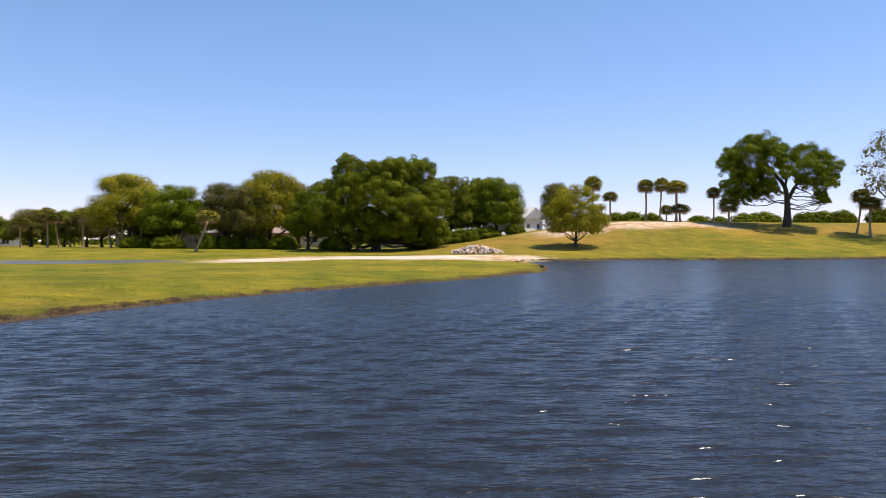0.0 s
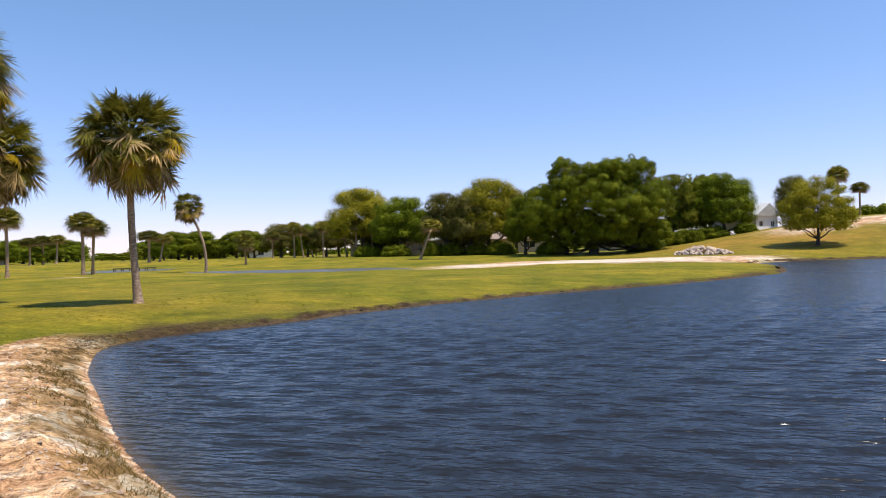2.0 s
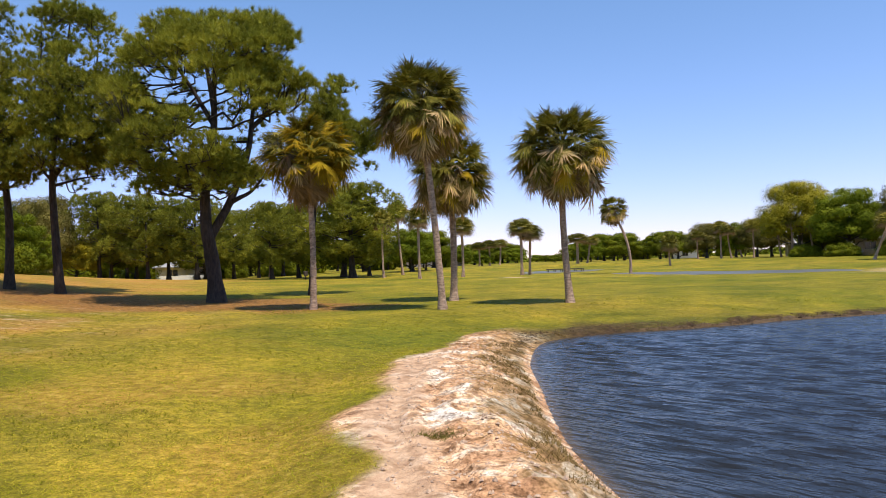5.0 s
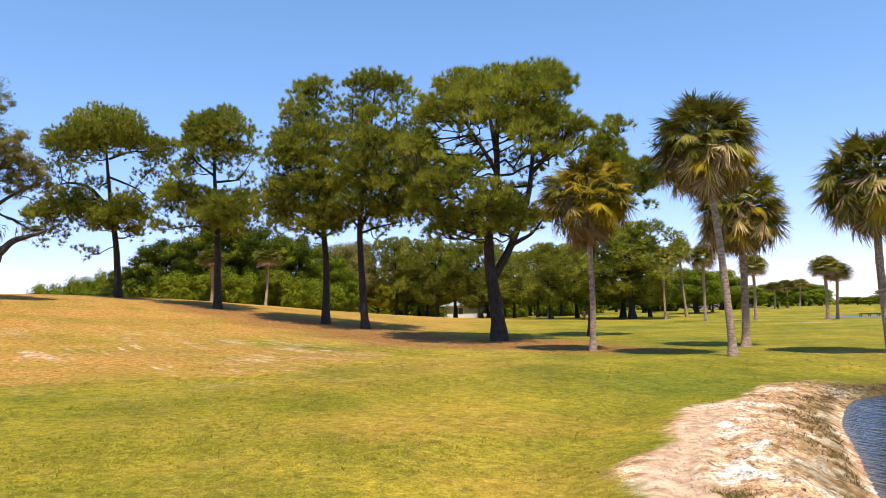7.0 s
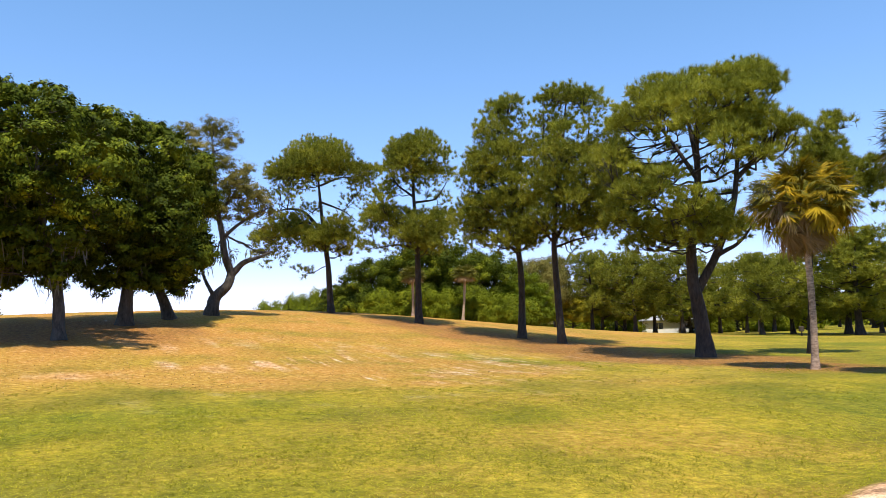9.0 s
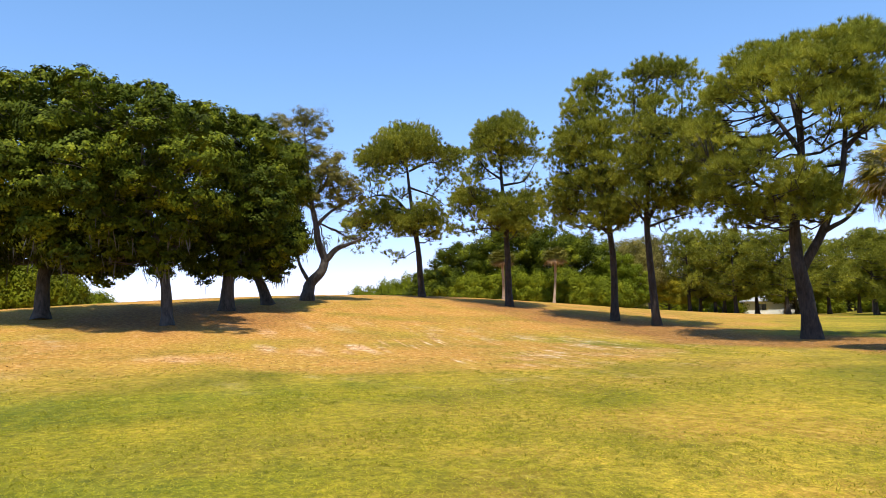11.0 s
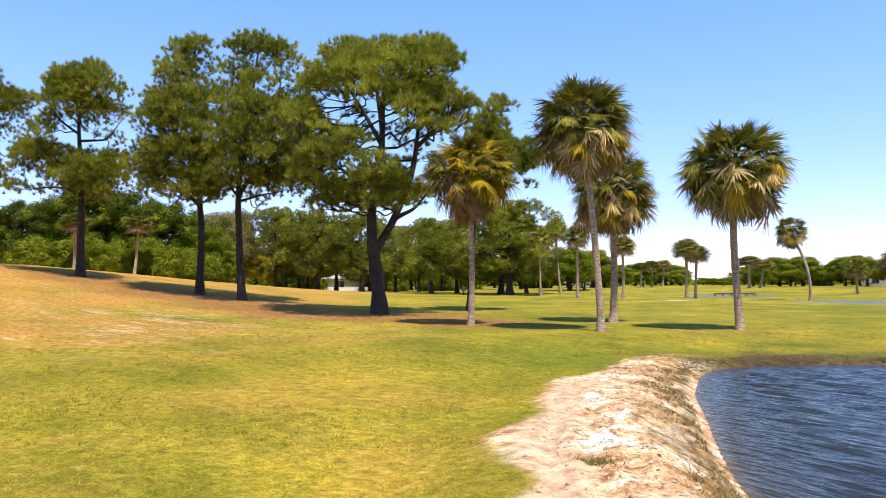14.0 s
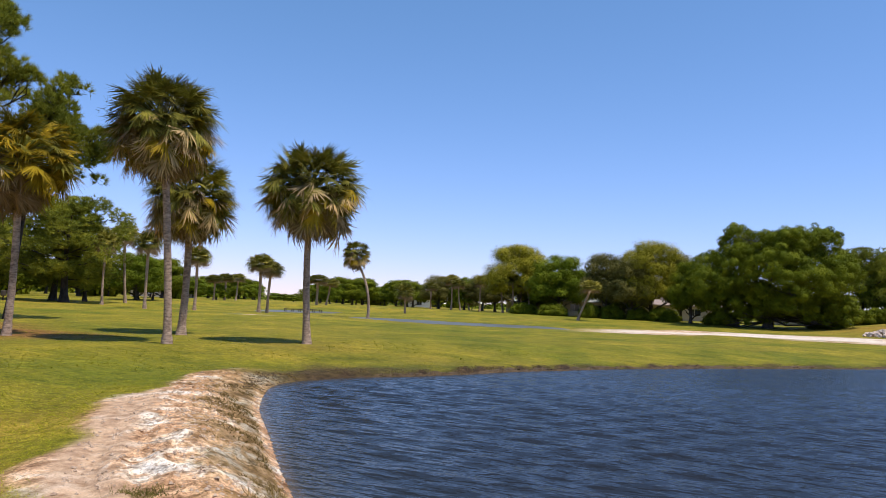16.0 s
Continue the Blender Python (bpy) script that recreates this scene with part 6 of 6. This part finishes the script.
house("long low cream house with a tan shingle roof", -3.2, 128, 17.0, 9.0, 2.6, 1.7, -3, STUCCO, ROOF_TAN, False, ((-5, 2.4, 0.9, 2.1), (0, 1.2, 0.1, 2.1), (4.5, 2.0, 0.9, 2.1)), False)
house("cream house with red brick chimney among trees", 2.6, 126, 8.0, 9.0, 2.6, 1.8, 4, STUCCO, ROOF_GREY, False, ((-2, 1.6, 0.9, 2.1), (1.8, 1.2, 0.9, 2.1)), True)
house("grey-roofed cream house under the oak", -13.0, 126, 12.0, 8.0, 2.5, 1.9, -12, STUCCO, ROOF_GREY, False, ((-3, 1.8, 0.9, 2.1), (2, 1.8, 0.9, 2.1)))
house("white gabled house with a pale roof", -22.4, 124, 5.2, 9.0, 2.3, 1.7, 32, WHITE, ROOF_PALE, True, ((-1.4, 0.9, 0.5, 1.4), (1.4, 0.9, 0.5, 1.4)))
house("small white house beneath a red tiled roof", 15.5, 185, 6.0, 8.0, 2.2, 2.4, 15, WHITE, ROOF_RED, True, ((0, 1.4, 0.6, 1.8),))
house("long cream house with a low red roof", 34.6, 190, 14.0, 8.0, 1.9, 1.2, 30, STUCCO, ROOF_RED, False, ((-3, 2.0, 0.8, 1.9), (3, 2.0, 0.8, 1.9)))
house("low cream building behind the pines", 45.5, 200, 12.0, 8.0, 2.3, 1.0, 45, STUCCO, ROOF_TAN, False, ((0, 2.0, 0.8, 1.9),))
house("white low building between pine trunks", 53.2, 122, 9.0, 7.0, 2.2, 0.8, 53, WHITE, ROOF_GREY, False, ((-2, 1.6, 0.7, 1.8), (2, 1.6, 0.7, 1.8)))


def carport(az, d):
    x, y, z = on_land(az, d)
    ob = holder("carport", pose(x, y, z, 0, 0, az), "open white carport between the palms", "carport")
    for px in (-3.5, -1.2, 1.2, 3.5):
        part("post", one_box("post", WHITE, px - 0.08, px + 0.08, -0.08, 0.08, 0, 2.1), ob)
    part("roof", one_box("roof", WHITE, -4.0, 4.0, -0.6, 4.0, 2.1, 2.3), ob)
    part("back_wall", one_box("back_wall", STUCCO, -3.9, 3.9, 3.6, 3.8, 0, 2.1), ob)


carport(7.2, 142)


def footbridge(az, d):
    x, y, z = on_land(az, d)
    ob = holder("footbridge", pose(x, y, z, 0, 0, az + 8), "low dark timber footbridge over the pond", "bridge")
    part("deck", one_box("deck", DARK_WOOD, -2.4, 2.4, -0.8, 0.8, 0.1, 0.3), ob)
    for sy in (-0.78, 0.72):
        part("rail", one_box("rail", DARK_WOOD, -2.4, 2.4, sy, sy + 0.06, 0.72, 0.8), ob)
        for px in np.linspace(-2.3, 2.3, 6):
            part("post", one_box("post", DARK_WOOD, px - 0.05, px + 0.05, sy - 0.005, sy + 0.065, 0.3, 0.72), ob)


footbridge(24.4, 99)


def tee_box_bin(az, d):
    x, y, z = on_land(az, d, 0.0)
    ob = holder("litter_bin", pose(x, y, z), "small dark litter bin on a post on the fairway", "litter bin")
    part("post", one_box("post", DARK_WOOD, -0.05, 0.05, -0.05, 0.05, 0, 0.55), ob)
    h = Heap()
    a = np.linspace(0, 2 * np.pi, 12, endpoint=False)
    tube(h, [(0, 0, 0.45), (0, 0, 0.5), (0, 0, 0.95), (0, 0, 0.98)], [0.2, 0.24, 0.26, 0.22], 12)
    part("bin", h.mesh("bin", DARK_WOOD), ob)


tee_box_bin(44.5, 84)

# ---- rubble heap, sand clods, turf ----
RUBBLE = mat_plain("pale_concrete_rubble", (0.44, 0.31, 0.235), (0.74, 0.60, 0.48), 4.0, 0.95, 0.8)
CLOD = mat_plain("sandy_clods", (0.22, 0.13, 0.075), (0.70, 0.52, 0.36), 6.0, 0.95, 0.6)


def rock_mesh(name, seed, mat):
    g = rng(seed)
    bm = bmesh.new()
    bmesh.ops.create_icosphere(bm, subdivisions=1, radius=0.5)
    for v in bm.verts:
        v.co = v.co * (0.7 + 0.6 * g.random())
        v.co.z *= 0.7
    me = bpy.data.meshes.new(name)
    bm.to_mesh(me)
    bm.free()
    me.materials.append(mat)
    return me


def rubble_heap(az, d):
    g = rng(611)
    x, y, z = on_land(az, d, 0.05)
    ob = holder("rubble_heap", pose(x, y, z, 0, 0, az), "heap of pale broken concrete rubble on sand", "rubble heap")
    forms = [rock_mesh("rock", 620 + k, RUBBLE) for k in range(5)]
    for k in range(230):
        r, a = 3.0 * math.sqrt(g.random()), g.random() * 6.28
        top = 1.0 * max(0, 1 - r / 3.1) ** 0.9
        s = 0.25 + 0.35 * g.random()
        p = part("rock", forms[k % 5], ob)
        p.matrix_basis = pose(r * math.cos(a), 0.7 * r * math.sin(a), top * (0.75 + 0.25 * g.random()), *(g.random(3) * 360)) @ Matrix.Diagonal((s, s, s, 1))


rubble_heap(-18.0, 84)


def scatter(name, n, pick, keep, size, mat, label, category, seed):
    """Loose clods and stones as one heap of small faceted lumps."""
    g = rng(seed)
    heap = Heap()
    base = np.array([(1, 0, 0), (-1, 0, 0), (0, 1, 0), (0, -1, 0), (0, 0, 1), (0, 0, -0.6)], float)
    tri = np.array([(0, 2, 4), (2, 1, 4), (1, 3, 4), (3, 0, 4), (2, 0, 5), (1, 2, 5), (3, 1, 5), (0, 3, 5)])
    k, s = g.integers(pick[0], pick[1], n), g.random(n)[:, None]
    p = LAKE[k] * (1 - s) + LAKE[(k + 1) % len(LAKE)] * s + (g.random((n, 2)) - 0.5) * 2 * pick[2]
    x, y = p[:, 0], p[:, 1]
    z, sand, soil, litter, dry, lake, pale = land(x, y)
    ok = keep(sand, soil, lake, g.random(n))
    x, y, z = x[ok], y[ok], z[ok]
    n = len(x)
    s = size[0] + (size[1] - size[0]) * g.random(n) ** 3
    a = g.random(n) * 6.28
    v = base[None] * (0.6 + 0.8 * g.random((n, 6, 3))) * s[:, None, None] * np.array([1, 0.8, 0.65])
    vx = v[..., 0] * np.cos(a)[:, None] - v[..., 1] * np.sin(a)[:, None] + x[:, None]
    vy = v[..., 0] * np.sin(a)[:, None] + v[..., 1] * np.cos(a)[:, None] + y[:, None]
    heap.add(np.stack([vx, vy, v[..., 2] + z[:, None] + 0.15 * s[:, None]], -1), (np.arange(n)[:, None, None] * 6 + tri[None]))
    tagged(new(name, heap.mesh(name, mat)), label, category, "", "stuff")


scatter("sand_clods", 13000, (-4, 22, 2.4), lambda sand, soil, lake, r: (sand > 0.5) & (lake > 0.05) & (lake < 2.2), (0.005, 0.034), CLOD, "loose sandy clods and stones on the bank", "clods", 71)
SOIL = mat_plain("dark_soil", (0.03, 0.019, 0.009), (0.15, 0.092, 0.043), 6.0, 0.95, 0.6)
scatter("soil_clods", 15000, (20, 66, 0.8), lambda sand, soil, lake, r: (soil > 0.45) & (lake > 0.03) & (r > 0.3), (0.008, 0.034), SOIL, "dark broken soil along the cut bank", "soil", 72)


def turf():
    """Short grass blades over the near ground, thinning out with distance."""
    g = rng(81)
    n = 120000
    r = 3.6 + 20 * g.random(n) ** 1.1
    a = np.radians(-5 + 120 * g.random(n))
    x, y = -r * np.sin(a), r * np.cos(a)
    z, sand, soil, litter, dry, lake, pale = land(x, y)
    ok = (lake > 0.05) & (sand + 0.8 * soil < g.random(n) * 0.9) & (dry < 0.55 + 0.4 * g.random(n))
    x, y, z, r = x[ok], y[ok], z[ok], r[ok]
    n = len(x)
    per = 3
    bx, by, bz = (np.repeat(q, per) + (g.random(n * per) - 0.5) * s for q, s in ((x, 0.05), (y, 0.05), (z, 0.0)))
    w = (0.0012 + 0.00035 * np.repeat(r, per))[:, None]
    h = (0.010 + 0.017 * g.random(n * per))[:, None] * smooth(23.6, 12, np.repeat(r, per))[:, None] * (0.8 + 0.4 * vnoise(bx, by, 1.2, 5))[:, None]
    aa = g.random(n * per) * 6.28
    side = np.stack([np.cos(aa), np.sin(aa), 0 * aa], 1) * w
    c = np.stack([bx, by, bz - 0.004], 1)
    tip = c + np.stack([g.normal(size=n * per) * 2.0, g.normal(size=n * per) * 2.0, np.ones(n * per)], 1) * h
    heap = Heap()
    heap.add(np.stack([c - side, c + side, tip], 1), np.arange(n * per * 3).reshape(-1, 3))
    tagged(new("turf_blades", heap.mesh("turf_blades", GRASS_BLADE)), "short yellow-green mown grass blades", "grass", "", "stuff")


turf()


def rough_tufts():
    """Coarser tufts and seed heads scattered over the fairway, thinner where the ground is dry."""
    g = rng(83)
    n = 18000
    r = 8 + 22 * g.random(n) ** 1.2
    a = np.radians(-2 + 112 * g.random(n))
    x, y = -r * np.sin(a), r * np.cos(a)
    z, sand, soil, litter, dry, lake, pale = land(x, y)
    ok = (lake > 0.3) & (sand + soil < 0.4) & (vnoise(x, y, 1.6, 84) > 0.25 + 0.5 * g.random(n)) & (dry < 0.4 + 0.6 * g.random(n))
    x, y, z, r = x[ok], y[ok], z[ok], r[ok]
    n, per = len(x), 4
    bx, by = (np.repeat(q, per) + g.normal(size=n * per) * 0.035 for q in (x, y))
    rr = np.repeat(r, per)[:, None]
    w, h = 0.003 + 0.00028 * rr, (0.02 + 0.035 * g.random((n * per, 1)))
    aa = g.random(n * per) * 6.28
    side = np.stack([np.cos(aa), np.sin(aa), 0 * aa], 1) * w
    c = np.stack([bx, by, np.repeat(z, per) - 0.005], 1)
    tip = c + np.column_stack([g.normal(size=(n * per, 2)) * 0.9, np.ones(n * per)]) * h
    heap = Heap()
    heap.add(np.stack([c - side, c + side, tip], 1), np.arange(n * per * 3).reshape(-1, 3))
    tagged(new("grass_tufts", heap.mesh("grass_tufts", TUFT)), "coarse green grass tufts scattered over mown turf", "grass", "", "stuff")


TUFT = mat_leaf("coarse_grass", (0.16, 0.17, 0.010), (0.27, 0.25, 0.018), (0.44, 0.36, 0.05), 0.5, 0.6, None, 0.4, 0.4)
rough_tufts()


def fallen_leaves():
    """Dead leaves and needles strewn over the dry knoll and under the trees."""
    g = rng(85)
    n = 60000
    r = 20 + 43 * g.random(n)
    a = np.radians(38 + 74 * g.random(n))
    x, y = -r * np.sin(a), r * np.cos(a)
    z, sand, soil, litter, dry, lake, pale = land(x, y)
    ok = np.maximum(0.75 * dry, litter) * (0.35 + 0.9 * vnoise(x, y, 1.1, 86)) > g.random(n) * 0.95
    c = np.column_stack([x[ok], y[ok], z[ok] + 0.012])
    heap = Heap()
    leaf_heap(heap, c, g.normal(size=c.shape) * 0.35 + [[0, 0, 1.0]], 0.02, g, 0.6)
    tagged(new("fallen_leaves", heap.mesh("fallen_leaves", DEAD_LEAF)), "brown and tan fallen leaves strewn over dry ground", "leaf litter", "", "stuff")


DEAD_LEAF = mat_leaf("dead_leaves", (0.13, 0.07, 0.026), (0.28, 0.165, 0.06), (0.46, 0.31, 0.14), 0.1, 0.8, None, 0.8, 0.8)
fallen_leaves()


def dry_fringe():
    """Withered stalks and weeds on the water side of the sand bank and along the cut shore."""
    g = rng(91)
    n = 60000
    k = g.integers(0, 66, n)
    s = g.random(n)[:, None]
    p = LAKE[k] * (1 - s) + LAKE[k + 1] * s + (g.random((n, 2)) - 0.5) * 2.0
    x, y = p[:, 0], p[:, 1]
    z, sand, soil, litter, dry, lake, pale = land(x, y)
    ok = (lake > 0.04) & (lake < 0.95) & (soil > 0.15 + 0.5 * g.random(n)) & (vnoise(x, y, 0.45, 93) > np.where(y > 14.5, 0.78, 0.44))
    x, y, z = x[ok], y[ok], z[ok]
    n = len(x)
    w, h = 0.003 + 0.0004 * np.hypot(x, y)[:, None], (0.02 + 0.055 * g.random((n, 1)) ** 2) * np.where(y > 19, 0.5, 1.0)[:, None]
    a = g.random(n) * 6.28
    side = np.stack([np.cos(a), np.sin(a), 0 * a], 1) * w
    c = np.stack([x, y, z - 0.004], 1)
    tip = c + np.stack([g.normal(size=n) * 0.8, g.normal(size=n) * 0.8, np.ones(n)], 1) * h
    heap = Heap()
    heap.add(np.stack([c - side, c + side, tip], 1), np.arange(n * 3).reshape(-1, 3))
    tagged(new("dry_weeds", heap.mesh("dry_weeds", STRAW)), "withered olive and straw weeds along the shore", "weeds", "", "stuff")


dry_fringe()


def weed_tuft(x, y, spread, seed):
    """A low matted weed growing on the bare sand."""
    g = rng(seed)
    n = 420
    p = g.normal(size=(n, 2)) * [spread, spread * 0.6]
    z = land(p[:, 0] + x, p[:, 1] + y)[0]
    z0 = ground_z(x, y)
    a = g.random(n) * 6.28
    side = np.stack([np.cos(a), np.sin(a), 0 * a], 1) * 0.004
    c = np.stack([p[:, 0], p[:, 1], z - z0 - 0.004], 1)
    tip = c + np.stack([g.normal(size=n) * 0.9, g.normal(size=n) * 0.9, np.ones(n)], 1) * (0.02 + 0.035 * g.random((n, 1)))
    heap = Heap()
    heap.add(np.stack([c - side, c + side, tip], 1), np.arange(n * 3).reshape(-1, 3))
    ob = new("weed_tuft", heap.mesh("weed_tuft", WEED))
    ob.matrix_basis = pose(x, y, z0)
    return tagged(ob, "low olive weed tuft growing on bare sand", "weed", "", "stuff")


WEED = mat_leaf("olive_weed", (0.07, 0.065, 0.015), (0.17, 0.145, 0.03), (0.34, 0.27, 0.07), 0.2, 0.7, None, 2.0, 0.4)
weed_tuft(-3.95, 5.70, 0.12, 951)
weed_tuft(-3.57, 8.14, 0.06, 953)
